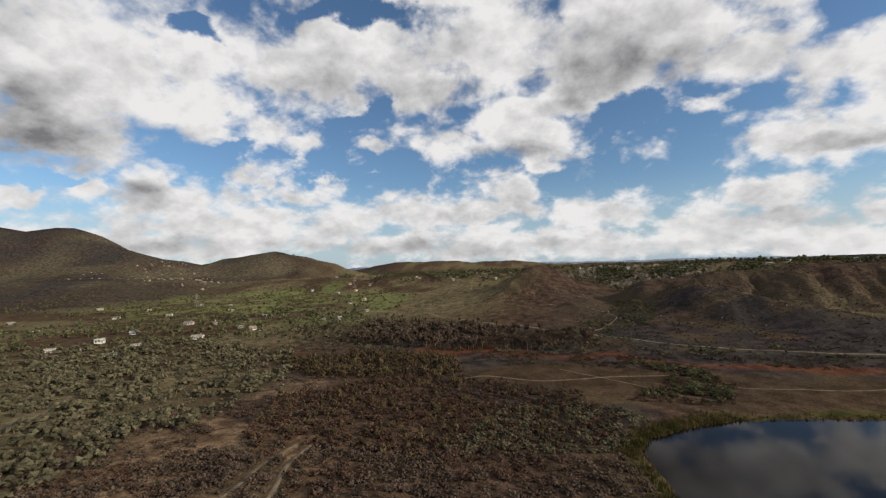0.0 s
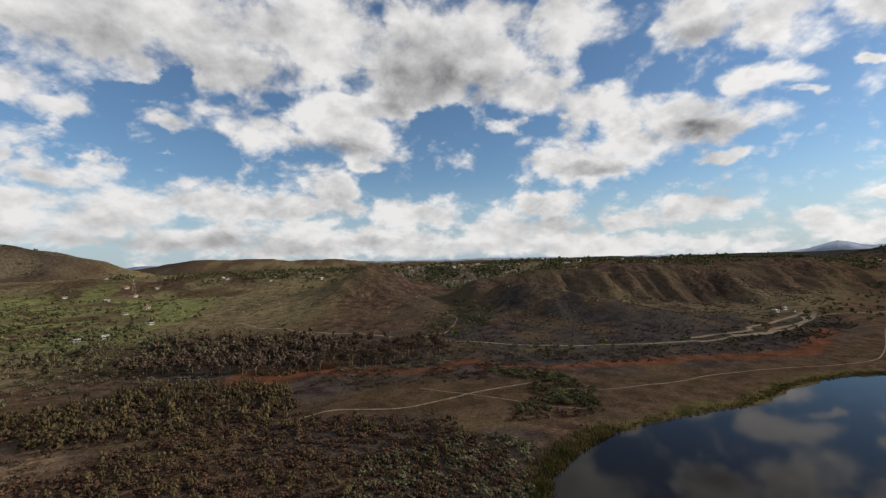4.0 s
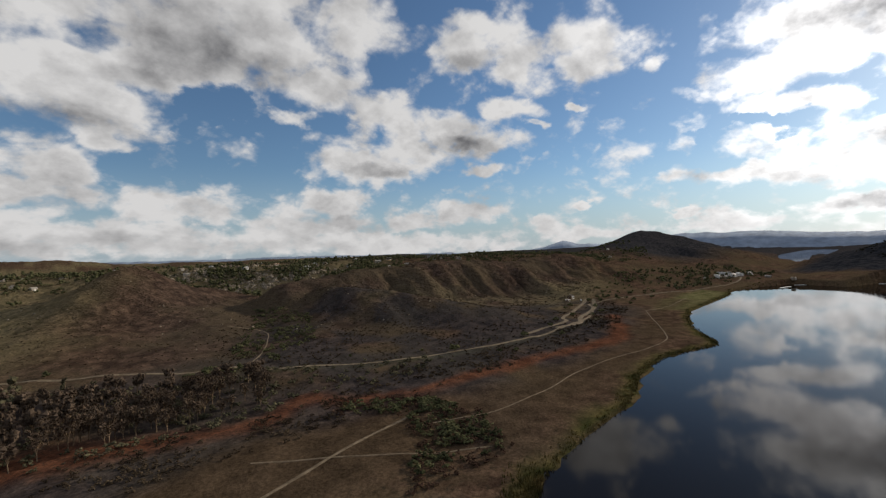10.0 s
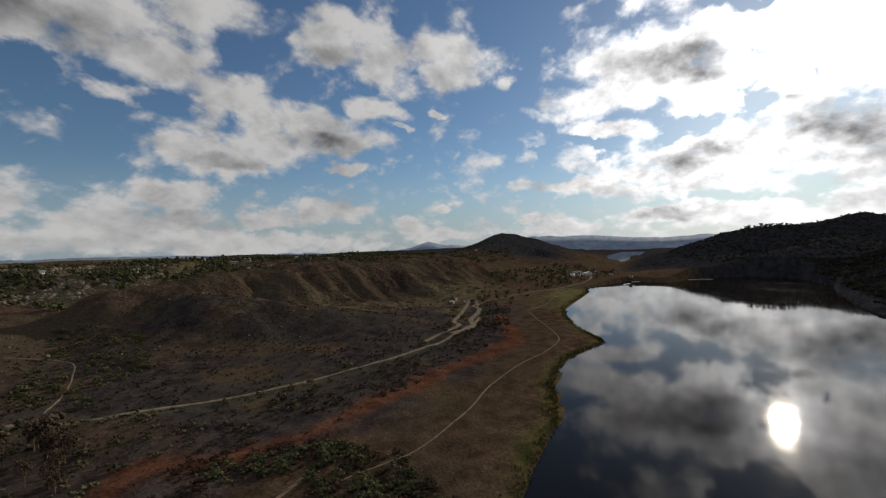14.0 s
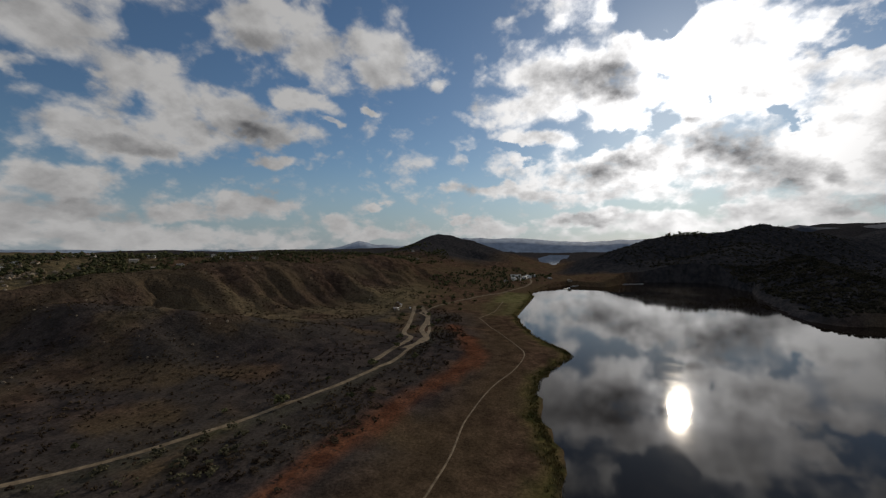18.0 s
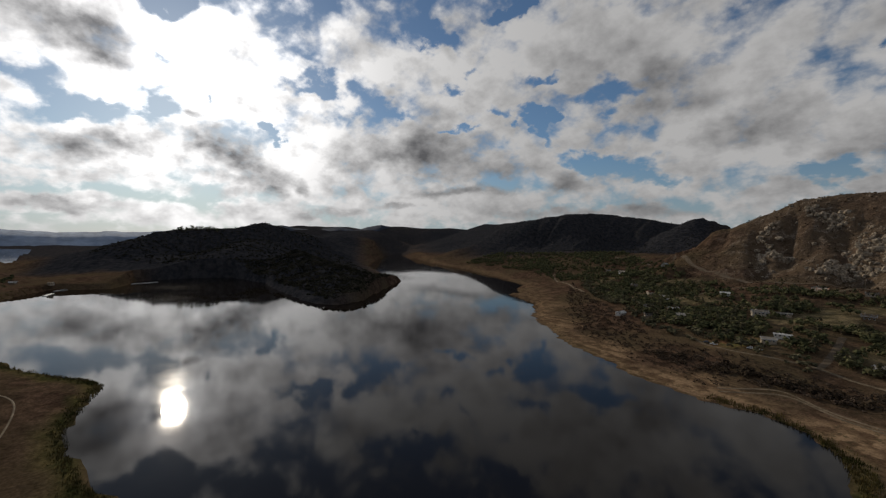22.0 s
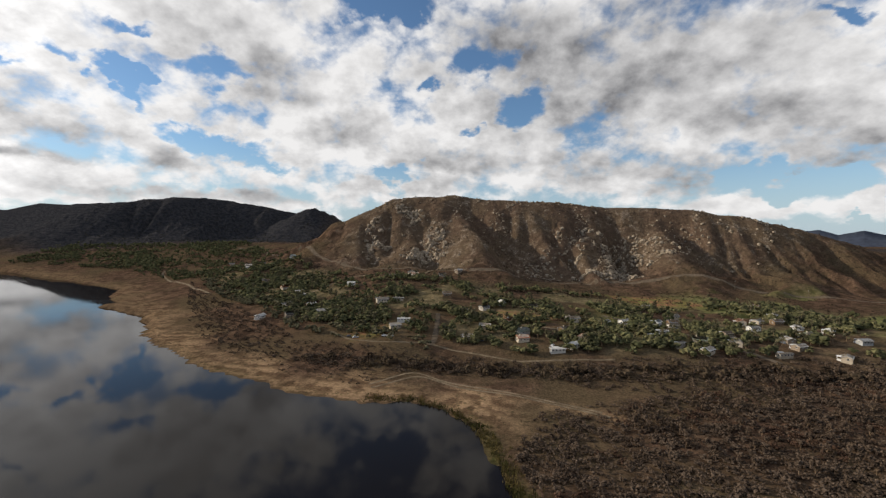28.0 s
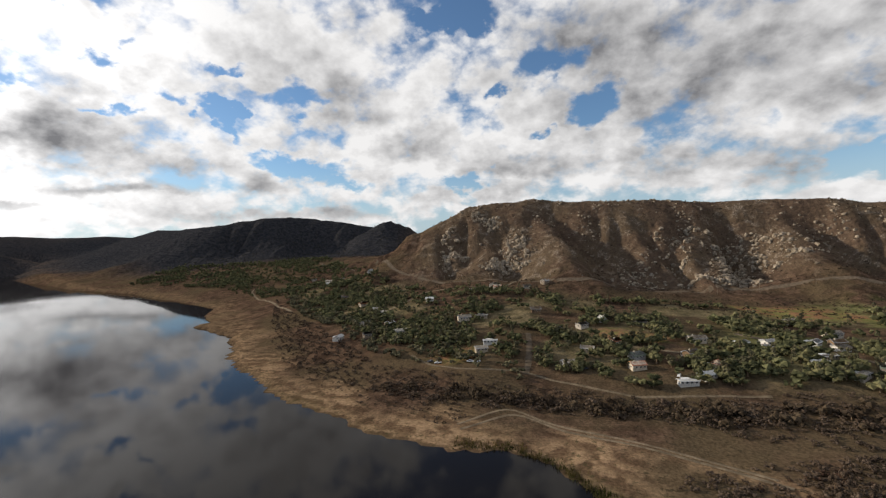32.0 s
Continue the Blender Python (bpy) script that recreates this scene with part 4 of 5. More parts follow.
def grow(name, label, category, places, kind, lod, low, high, mat, seed=0, flat=1.0):
    """One object of kind stuff holding all the plants of one sort at the given places."""
    rng = np.random.default_rng(seed + 100)
    x, y = places
    z = ground_many(x, y)
    V, F, M, base = [], [], [], 0
    forms = PLANTS[kind, lod]
    pick = rng.integers(0, len(forms), len(x))
    for k, (wood, leaves) in enumerate(forms):
        at = np.where(pick == k)[0]
        if not len(at):
            continue
        h = rng.uniform(low, high, len(at)) * rng.uniform(0.85, 1.15, len(at))
        wide = h * rng.uniform(0.85, 1.25, len(at))
        a = rng.uniform(0, 6.28, len(at))
        for geo, slot in ((wood, 1), (leaves, 0)):
            if geo is None:
                continue
            v, f = geo
            px = (v[None, :, 0] * np.cos(a)[:, None] - v[None, :, 1] * np.sin(a)[:, None]) * wide[:, None] + x[at][:, None]
            py = (v[None, :, 0] * np.sin(a)[:, None] + v[None, :, 1] * np.cos(a)[:, None]) * wide[:, None] + y[at][:, None]
            pz = v[None, :, 2] * h[:, None] * flat + z[at][:, None]
            V.append(np.stack([px, py, pz], -1).reshape(-1, 3))
            F.append((f[None] + (np.arange(len(at)) * len(v))[:, None, None]).reshape(-1, 3) + base)
            M.append(np.full(len(at) * len(f), slot))
            base += len(at) * len(v)
    me = mesh_from(name, np.concatenate(V), np.concatenate(F), [mat, BARK], False)
    me.polygons.foreach_set("material_index", np.concatenate(M).astype(np.int32))
    return tagged(new(name, me), label, category, kind="stuff")


TREE_MESHES = {}


def tree(name, label, x, y, h, kind, mat, group="", seed=0, wide=1.0):
    """One tree with its trunk and crown."""
    forms = PLANTS[kind, 1.0]
    k = seed % len(forms)
    key = (kind, mat.name, k)
    if key not in TREE_MESHES:
        w, l = forms[k]
        TREE_MESHES[key] = (mesh_from("trunk", w[0], w[1], BARK, True), mesh_from("crown", l[0], l[1], mat, False))
    ob = thing(name, label, "tree", group)
    part("trunk", TREE_MESHES[key][0], None, ob)
    part("crown", TREE_MESHES[key][1], None, ob)
    ob.location, ob.scale, ob.rotation_euler = (x, y, ground_z(x, y)), (h * wide, h * wide, h), (0, 0, seed * 1.7)
    return ob


# ---- roads and tracks: course, half width ----
ROADS = [
    ("dirt_track", TRACK, "pale dirt track worn through dry scrub", 1.6, [(-20, 600), (21, 548), (86, 497), (155, 447), (180, 432), (200, 409), (238, 382), (279, 364), (338, 347), (398, 335), (466, 335), (519, 343), (590, 370), (622, 392)]),
    ("dirt_track", TRACK, "pale dirt loop beside a hill foot", 2.2, [(408, 346), (442, 346), (480, 346), (500, 361), (570, 383), (657, 412)]),
    ("footpath", TRACK, "pale footpath below a hill spur", 0.55, [(215, 563), (230, 549), (240, 528), (228, 497), (214, 469), (193, 437)]),
    ("dirt_track", TRACK, "pale dirt parking strip beside a hill foot", 2.6, [(446, 338), (484, 333), (526, 353), (600, 373), (663, 405)]),
    ("dirt_track", TRACK, "winding lakeside dirt track", 1.6, [(622, 392), (696, 383), (778, 364), (902, 330), (1030, 300), (1130, 310)]),
    ("footpath", TRACK, "pale footpath over dry pasture", 0.8, [(60, 262), (89, 269), (126, 266), (165, 275), (190, 281), (214, 285)]),
    ("footpath", TRACK, "pale footpath crossing dry pasture", 0.6, [(140, 292), (165, 275), (188, 258), (206, 246), (220, 236)]),
    ("footpath", TRACK, "narrow lakeside footpath", 0.42, [(219, 272), (250, 258), (296, 256), (340, 259), (390, 256), (430, 248), (471, 246), (500, 256), (530, 270), (552, 281), (612, 312), (625, 315), (680, 309), (748, 312), (781, 315)]),
    ("dirt_track", TRACK, "rutted dirt track among brush", 0.9, [(2, 95), (3, 107), (4, 118), (3, 132), (8, 152)]),
    ("dirt_track", TRACK, "rutted dirt track among brush", 0.9, [(20, 100), (18, 112), (13, 131), (14, 150)]),
    ("dirt_track", TRACK, "pale dirt track past olive trees", 1.8, [(-150, 140), (-154, 160), (-165, 189), (-180, 215)]),
    ("dirt_track", TRACK, "tan shoreline track", 1.0, [(230, -58), (200, -74), (175, -56), (146, -42), (117, -24), (98, -8)]),
    ("dirt_track", TRACK, "tan shoreline track", 0.9, [(232, -64), (204, -80), (178, -62), (150, -48), (120, -30), (100, -14)]),
    ("highway", TARMAC, "grey two-lane highway along the mountain foot", 3.2, [(700, -950), (545, -790), (425, -615), (352, -512), (255, -428), (176, -398), (105, -374), (22, -384), (-64, -393), (-160, -372), (-300, -310), (-500, -250)]),
    ("road", TARMAC, "narrow grey village road", 2.2, [(181, -192), (183, -165), (187, -133), (190, -122)]),
    ("dirt_road", TRACK, "tan dirt road along the village edge", 1.1, [(275, -160), (262, -146), (236, -129), (209, -125), (190, -124), (165, -107), (135, -90), (118, -86), (60, -82)]),
    ("dirt_road", TRACK, "pale dirt road climbing between houses", 1.6, [(328, -304), (312, -344), (296, -378), (258, -379), (214, -360), (183, -388), (170, -420)]),
    ("dirt_road", TRACK, "pale dirt drive beside brown plots", 1.8, [(135, -178), (105, -158), (78, -146), (40, -135)]),
    ("dirt_road", TRACK, "pale dirt road above the shore", 1.7, [(690, -640), (665, -594), (552, -457), (480, -376)]),
    ("road", TARMAC, "grey village street", 2.5, [(20, -190), (-20, -135), (-40, -95), (-55, -70)]),
    ("road", TARMAC, "grey village street", 2.5, [(-260, 420), (-300, 360), (-350, 300), (-420, 280)]),
    ("dirt_road", TRACK, "pale dirt road through pasture", 2.4, [(-90, 640), (-200, 640), (-380, 560), (-600, 560)]),
]


def curve_points(pts, step=5.0):
    out = []
    p = [Vector((2 * pts[0][0] - pts[1][0], 2 * pts[0][1] - pts[1][1])), *map(Vector, pts), Vector((2 * pts[-1][0] - pts[-2][0], 2 * pts[-1][1] - pts[-2][1]))]
    for a, b, c, d in zip(p, p[1:], p[2:], p[3:]):
        n = max(2, int((c - b).length / step))
        for i in range(n):
            t = i / n
            out.append(0.5 * (2 * b + (c - a) * t + (2 * a - 5 * b + 4 * c - d) * t * t + (3 * b - a - 3 * c + d) * t**3))
    return out + [p[-2]]


ROAD_LINES = [([tuple(q) for q in curve_points(pts, 12.0)], half) for _, _, _, half, pts in ROADS]

# houses: x, y, turn, kind
HOUSES = [(237, -231, 20, 1), (221, -240, 10, 5), (160, -130, 15, 0), (142, -152, -20, 0), (117, -122, 10, 2), (83, -103, 25, 0), (168, -252, 0, 4), (83, -214, 15, 0), (118, -167, 40, 2), (213, -169, 5, 5),
          (20, -148, -10, 0), (11, -116, 30, 5), (-27, -151, 10, 0), (-20, -106, -35, 3), (-12, -86, 30, 0), (-97, -145, 5, 0), (-133, -161, 0, 4), (-47, -103, 60, 1), (-89, -92, 15, 0), (203, -353, 5, 2)]
HOUSES += [(167, -356, 0, 0), (232, -346, 20, 5), (494, -614, 30, 0), (504, -572, 10, 1), (342, -306, 25, 0), (-105, -71, 40, 0), (-128, -56, 10, 5), (-146, -96, 0, 0), (-116, -113, 20, 3), (-148, -125, 45, 0),
           (-66, -80, 5, 5), (58, -170, 0, 1), (33, -158, 30, 0), (-51, -191, 10, 1), (283, -322, 15, 0), (77, -137, 30, 4), (-2, -128, 15, 5), (313, -246, 50, 0), (418, -411, 20, 4), (327, -217, 35, 0)]
HOUSES += [(-577, 624, 60, 1), (-351, 387, 45, 3), (-356, 338, 40, 0), (-322, 334, 30, 0), (-282, 363, 55, 0), (-260, 313, 50, 3), (-369, 450, 30, 0), (-256, 500, 45, 4), (-359, 532, 20, 1), (-226, 481, 60, 0),
           (-504, 832, 40, 0), (-206, 785, 20, 0), (-190, 818, 70, 2), (-162, 563, 45, 5), (-140, 570, 20, 0), (-475, 1180, 30, 0), (-371, 1220, 10, 2), (-720, 569, 35, 0), (-542, 467, 60, 5), (-506, 663, 15, 0)]
HOUSES += [(-315, 528, 75, 4), (-296, 628, 30, 0), (-251, 414, 15, 1), (-345, 1062, 25, 0), (-313, 1110, 50, 2), (-300, 1200, 10, 0), (-129, 653, 40, 0), (-640, 760, 20, 0), (-800, 800, 50, 1), (-430, 730, 30, 5),
           (-610, 880, 10, 0), (1104, 350, 10, 0), (1153, 332, 40, 5), (1085, 330, 0, 0), (1037, 352, 20, 1), (1200, 345, 60, 0), (624, 425, 30, 5), (645, 432, 10, 4), (1082, 222, 20, 5), (1130, 265, 70, 0)]
HOUSES += [(470, 905, 10, 0), (520, 925, 40, 2), (615, 911, 20, 0), (690, 880, 60, 0), (780, 850, 5, 4), (300, 1120, 30, 0), (220, 1180, 10, 5), (120, 1210, 45, 0), (20, 1250, 15, 0), (-80, 1280, 70, 2),
           (-150, 1220, 20, 0), (80, 1130, 35, 0), (860, 800, 30, 0), (390, 1010, 15, 0), (-40, 1150, 10, 0), (160, 1060, 55, 5), (1320, 690, 20, 0), (1420, 720, 10, 0), (1250, 640, 40, 2)]
HOUSES += [(220, -157, 16, 0), (207, -370, 69, 1), (113, -136, 27, 3), (13, -161, 22, 0), (-18, -162, 38, 0), (-33, -162, 1, 4), (1, -99, 33, 5), (-60, -129, 12, 0), (-103, -167, 65, 2), (-120, -168, 28, 0), (-168, -225, 81, 4), (-154, -188, 44, 0), (-134, -140, 60, 0), (-95, -108, 76, 0), (72, -114, 55, 2)]
HOUSES += [(134, -207, 34, 0), (113, -224, 87, 3), (157, -196, 50, 0), (331, -286, 13, 5), (340, -252, 66, 0), (295, -214, 29, 1), (355, -216, 82, 0), (374, -355, 45, 2), (497, -556, 8, 0), (452, -534, 61, 4), (567, -651, 24, 0), (410, -519, 77, 3), (143, -375, 40, 0), (97, -96, 3, 5), (-48, -232, 19, 1)]

HOUSES += [(1118, 322, 8, 6), (1152, 316, 20, 6), (1084, 342, 12, 6), (1186, 306, 15, 6), (1140, 345, 60, 6)]


def clear(x, y):
    ok = shore_distance(x, y) > 2.0
    for pts, half in ROAD_LINES:
        a = np.array(pts)
        near = (x > a[:, 0].min() - 9) & (x < a[:, 0].max() + 9) & (y > a[:, 1].min() - 9) & (y < a[:, 1].max() + 9) & ok
        if near.any():
            k = np.where(near)[0]
            ok[k] &= line_distance(x[k], y[k], pts)[0] > half + 1.6
    for hx, hy, _, _ in HOUSES:
        ok &= (x - hx) ** 2 + (y - hy) ** 2 > 34
    return ok


for name, mat, label, half, pts in ROADS:
    mid = curve_points(pts)
    V, F = [], []
    for i, p in enumerate(mid):
        d = (mid[min(i + 1, len(mid) - 1)] - mid[max(i - 1, 0)]).normalized()
        side = Vector((-d.y, d.x))
        w = half * (1 + 0.18 * noise.noise((p.x * 0.06, p.y * 0.06, 3.0)))
        ring = [p + side * w * k for k in (-1, -0.35, 0.35, 1)]
        V += [(q.x, q.y, ground_z(q.x, q.y) + lift) for q, lift in zip(ring, (0.06, 0.24, 0.24, 0.06))]
    for i in range(len(mid) - 1):
        F += [(4 * i + k, 4 * i + k + 1, 4 * i + k + 5, 4 * i + k + 4) for k in range(3)]
    F = [tuple(reversed(f)) for f in F]
    tagged(new(name, mesh_from(name, V, F, mat)), label, "road", kind="structure")

# ---- houses ----
def gable(w, d, z, rise, over, thick=0.25):
    """A pitched roof of some thickness with its ridge along x."""
    x, y = w / 2 + over, d / 2 + over
    drop = rise * over / (d / 2)
    v = []
    for s in (-x, x):
        v += [(s, -y, z - drop), (s, 0, z + rise), (s, y, z - drop), (s, y, z - drop - thick), (s, 0, z + rise - thick), (s, -y, z - drop - thick)]
    f = [(0, 6, 7, 1), (1, 7, 8, 2), (2, 8, 9, 3), (3, 9, 10, 4), (4, 10, 11, 5), (5, 11, 6, 0), (0, 1, 4, 5), (1, 2, 3, 4), (6, 11, 10, 7), (7, 10, 9, 8)]
    return v, f


def body(w, d, h, rise):
    """Walls with gable ends, sunk into the slope."""
    x, y = w / 2, d / 2
    v = [(-x, -y, -2.5), (x, -y, -2.5), (x, y, -2.5), (-x, y, -2.5), (-x, -y, h), (x, -y, h), (x, y, h), (-x, y, h), (-x, 0, h + rise), (x, 0, h + rise)]
    f = [(0, 3, 2, 1), (0, 1, 5, 4), (2, 3, 7, 6), (4, 5, 9, 8), (6, 7, 8, 9)]
    return v, f + [(1, 2, 6, 5), (3, 0, 4, 7)], [(5, 6, 9), (7, 4, 8)]


def house(kind):
    spec = [
        ("house", "white painted house with a pale metal roof among trees", 9, 6, 2.8, 1.4, PLASTER, ROOF_WHITE),
        ("house", "long cream house with a grey shingle roof", 12, 6.8, 3.0, 1.7, CREAM, ROOF_GREY),
        ("house", "stucco house with a red clay tile roof", 9.4, 6.5, 3.1, 1.7, CREAM, ROOF_RED),
        ("house", "white house with a faded green roof", 9.8, 6.6, 2.9, 2.0, PLASTER, ROOF_GREEN),
        ("house", "brown timber house with a grey roof", 9, 6.2, 3.3, 1.8, WOODWALL, ROOF_GREY),
        ("mobile_home", "white mobile home with a shallow pale roof", 10.8, 4.0, 2.6, 0.5, PLASTER, ROOF_WHITE),
        ("boathouse", "long white boathouse with a white roof by the far shore", 24, 9, 4.5, 1.6, TRIM, TRIM),
    ][kind]
    name, label, w, d, h, rise, wall, roof = spec
    ob = thing(name, label, "house", "houses of the lakeside village")
    v, quads_, ends = body(w, d, h, rise)
    me = bpy.data.meshes.new("wall")
    me.from_pydata(v, [], quads_ + ends)
    me.materials.append(wall)
    part("wall", me, None, ob)
    part("roof", gable(w, d, h, rise, 0.5), roof, ob)
    x = -w / 2 + 1.6
    n = 0
    win = mesh_from("window", *box(-0.7, 0.7, -0.06, 0.06, 0, 1.2, 0.0), TRIM, False)
    pane = mesh_from("pane", *box(-0.6, 0.6, -0.08, 0.08, 0.1, 1.1, 0.0), GLASS, False)
    while x < w / 2 - 1:
        for s in (-1, 1):
            if s < 0 and n == 2:
                part("door", box(x - 0.5, x + 0.5, -d / 2 - 0.07, -d / 2 + 0.05, 0.05, 2.1), DOORWOOD, ob)
                continue
            o = part("window", win, None, ob)
            o.location = (x, s * (d / 2 + 0.01), 0.95)
            part("pane", pane, None, o, "dark window glass")
        x, n = x + 2.7, n + 1
    for s in (-1, 1):
        o = part("window", win, None, ob)
        o.location, o.rotation_euler = (s * (w / 2 + 0.01), 0.6, 0.95), (0, 0, math.pi / 2)
        part("pane", pane, None, o, "dark window glass")
    part("porch", join(box(-2, 2.5, -d / 2 - 2.4, -d / 2, -2.0, 0.1), box(-2, -1.85, -d / 2 - 2.4, -d / 2 - 2.25, 0.1, 2.4), box(2.35, 2.5, -d / 2 - 2.4, -d / 2 - 2.25, 0.1, 2.4), box(-2.2, 2.7, -d / 2 - 2.6, -d / 2 - 0.1, 2.4, 2.55)), TRIM, ob)
    if kind in (1, 2, 3, 4):
        part("chimney", box(w * 0.22, w * 0.22 + 0.8, 0.4, 1.2, h, h + rise + 0.7, 0.04), CREAM, ob)
    return ob


made_house = {}
for x, y, turn, kind in HOUSES:
    z = max(ground_z(x + a, y + b) for a, b in ((0, 0), (5, 0), (-5, 0), (0, 4), (0, -4))) + 0.15
    m = pose(x, y, z, 0, 0, turn)
    if kind not in made_house:
        made_house[kind] = house(kind)
        made_house[kind].matrix_world = m
    else:
        copy_thing(made_house[kind], m)


# ---- vehicles ----
def vehicle(name, label, mat, pickup):
    ob = thing(name, label, "vehicle", "parked vehicles")
    L, Wd = (2.7, 0.95) if pickup else (2.2, 0.88)
    part("body", join(box(-L, L, -Wd, Wd, 0.42, 1.02, 0.08)), mat, ob)
    c0, c1 = (-0.2, 1.3) if pickup else (-1.4, 1.0)
    part("cabin", box(c0, c1, -Wd + 0.08, Wd - 0.08, 1.02, 1.68, 0.2), mat, ob)
    part("windscreen", box(c0 + 0.12, c1 - 0.05, -Wd + 0.07, Wd - 0.07, 1.12, 1.55, 0.14), GLASS, ob, "dark tinted glass")
    t = np.arange(14) * 2 * math.pi / 14
    wheel = None
    for sx in (-L * 0.6, L * 0.62):
        for sy in (-Wd, Wd):
            v = [(0.36 * math.cos(a), s, 0.36 * math.sin(a)) for s in (-0.13, 0.13) for a in t]
            f = [(i, (i + 1) % 14, 14 + (i + 1) % 14, 14 + i) for i in range(14)]
            if wheel is None:
                wheel = bpy.data.meshes.new("wheel")
                wheel.from_pydata(v, [], f + [tuple(range(13, -1, -1)), tuple(range(14, 28))])
                wheel.materials.append(RUBBER)
            o = part("wheel", wheel, None, ob)
            o.location = (sx, sy, 0.36)
    return ob


made_car = {}
for x, y, turn, k in [(223, -138, 5, 0), (228, -139, 0, 1), (252, -143, 10, 0), (258, -146, 30, 2), (118, -160, 10, 1), (97, -108, 60, 0), (150, -123, 20, 2), (1000, 352, 10, 1), (1120, 330, 40, 0), (1135, 318, 10, 1), (640, 412, 30, 0), (-330, 352, 30, 1), (-210, 475, 60, 0), (-30, -95, 20, 1)]:
    m = pose(x, y, ground_z(x, y) + 0.05, 0, 0, turn)
    if k not in made_car:
        made_car[k] = vehicle(*[("pickup_truck", "white pickup truck parked beside a dirt road", CAR_WHITE, True), ("car", "white car parked on bare ground", CAR_WHITE, False), ("car", "dark car parked beside a house", CAR_DARK, False)][k])
        made_car[k].matrix_world = m
    else:
        copy_thing(made_car[k], m)


# ---- poles ----
def power_pole(h):
    ob = thing("power_pole", "weathered wooden power pole with crossarms", "pole", "power poles")
    part("pole", tube((0, 0, -1), (0, 0, h), 0.22, 0.14, 8), POLEWOOD, ob)
    for z in (h - 0.6, h - 1.8):
        part("crossarm", box(-1.4, 1.4, -0.07, 0.07, z, z + 0.16), POLEWOOD, ob)
        for x in (-1.25, -0.5, 0.5, 1.25):
            part("insulator", tube((x, 0, z + 0.16), (x, 0, z + 0.42), 0.06, 0.04, 6), STEEL, ob)
    return ob


pole = None
line = curve_points([(300, -455), (250, -414), (172, -386), (100, -362), (20, -372), (-64, -381), (-160, -360), (-300, -298)], 55.0)
for p in line:
    m = pose(p.x, p.y, ground_z(p.x, p.y), 0, 0, 60)
    if pole is None:
        pole = power_pole(12.0)
        pole.matrix_world = m
    else:
        copy_thing(pole, m)


def pylon(x, y, h):
    ob = thing("transmission_tower", "tall steel lattice transmission tower on the valley floor", "tower", "transmission towers")
    b, t = h * 0.10, h * 0.03
    for sx in (-1, 1):
        for sy in (-1, 1):
            part("leg", tube((sx * b, sy * b, -1), (sx * t * 0.5, sy * t * 0.5, h), 0.16, 0.10, 4), STEEL, ob)
    for k in range(6):
        z0, z1 = h * k / 6, h * (k + 1) / 6
        r0, r1 = b + (t * 0.5 - b) * k / 6, b + (t * 0.5 - b) * (k + 1) / 6
        for a, c in (((-1, -1), (1, -1)), ((1, -1), (1, 1)), ((1, 1), (-1, 1)), ((-1, 1), (-1, -1))):
            part("brace", tube((a[0] * r0, a[1] * r0, z0), (c[0] * r1, c[1] * r1, z1), 0.06, 0.06, 4), STEEL, ob)
    for z, w in ((h * 0.72, 0.2), (h * 0.84, 0.17), (h * 0.95, 0.13)):
        part("crossarm", tube((-h * w, 0, z), (h * w, 0, z), 0.11, 0.11, 4), STEEL, ob)
    ob.location = (x, y, ground_z(x, y))
    return ob


pylon(-560, 800, 34)
pylon(-330, 1150, 34)

# ---- single trees ----
LONE = [(396, 340, 6, 0), (318, 353, 7, 0), (207, 430, 7, 0), (150, 424, 7, 0), (158, 418, 8, 0), (166, 425, 8, 0), (173, 419, 7, 0), (180, 424, 6, 0), (162, 431, 7, 0), (386, 303, 6, 1), (352, 318, 4, 0), (300, 372, 3, 0),
        (430, 322, 5, 0), (447, 345, 5, 0), (470, 352, 6, 0), (505, 330, 5, 1), (520, 360, 6, 0), (545, 350, 5, 0), (575, 352, 6, 0), (600, 372, 6, 0), (410, 310, 4, 1), (340, 325, 4, 0), (85, 505, 5, 0), (40, 540, 5, 0)]
LONE += [(560, 392, 5, 0), (590, 402, 6, 0), (640, 400, 7, 0), (655, 390, 6, 0), (670, 402, 7, 0), (690, 395, 6, 0), (625, 360, 5, 1), (660, 350, 5, 0), (700, 362, 6, 0), (740, 350, 6, 0), (251, 398, 3, 0), (360, 352, 3, 0)]
for i, (x, y, h, k) in enumerate(LONE):
    tree("tree", ("dark green oak standing alone beside a dirt track", "bare grey-brown tree above the lake shore")[k], x, y, h, ("oak", "bare")[k], (OAK, TWIG)[k], "trees along the track", i, 1.1)

GROVE = [(40, 352), (165, 345), (190, 400), (150, 412), (20, 470), (-60, 480), (-60, 380)]
VILLAGE = [(-250, -58), (60, -88), (120, -95), (190, -138), (300, -185), (400, -300), (560, -520), (430, -560), (300, -400), (120, -310), (-120, -290), (-300, -170)]
gx, gy = sow(GROVE, 420, seed=1)
order = np.argsort(np.hypot(gx - 140, gy - 330))
gx, gy = gx[order], gy[order]
for i in range(80):
    tree("tree", "tall bare grey-brown tree in a leafless grove", gx[i], gy[i], 9 + 5 * ((i * 37) % 11) / 11, "bare", TWIG, "leafless grove", i)
grow("bare_trees", "leafless grey-brown trees along a red clay bank", "trees", (gx[80:], gy[80:]), "bare", 0.45, 8, 13, TWIG, 1)
grow("grove_oaks", "dark olive-green trees standing in a leafless grove", "trees", sow([(0, 400), (120, 430), (20, 500), (-120, 520), (-160, 430), (-90, 380)], 170, seed=51), "tall", 0.45, 8, 14, OLIVE, 51)

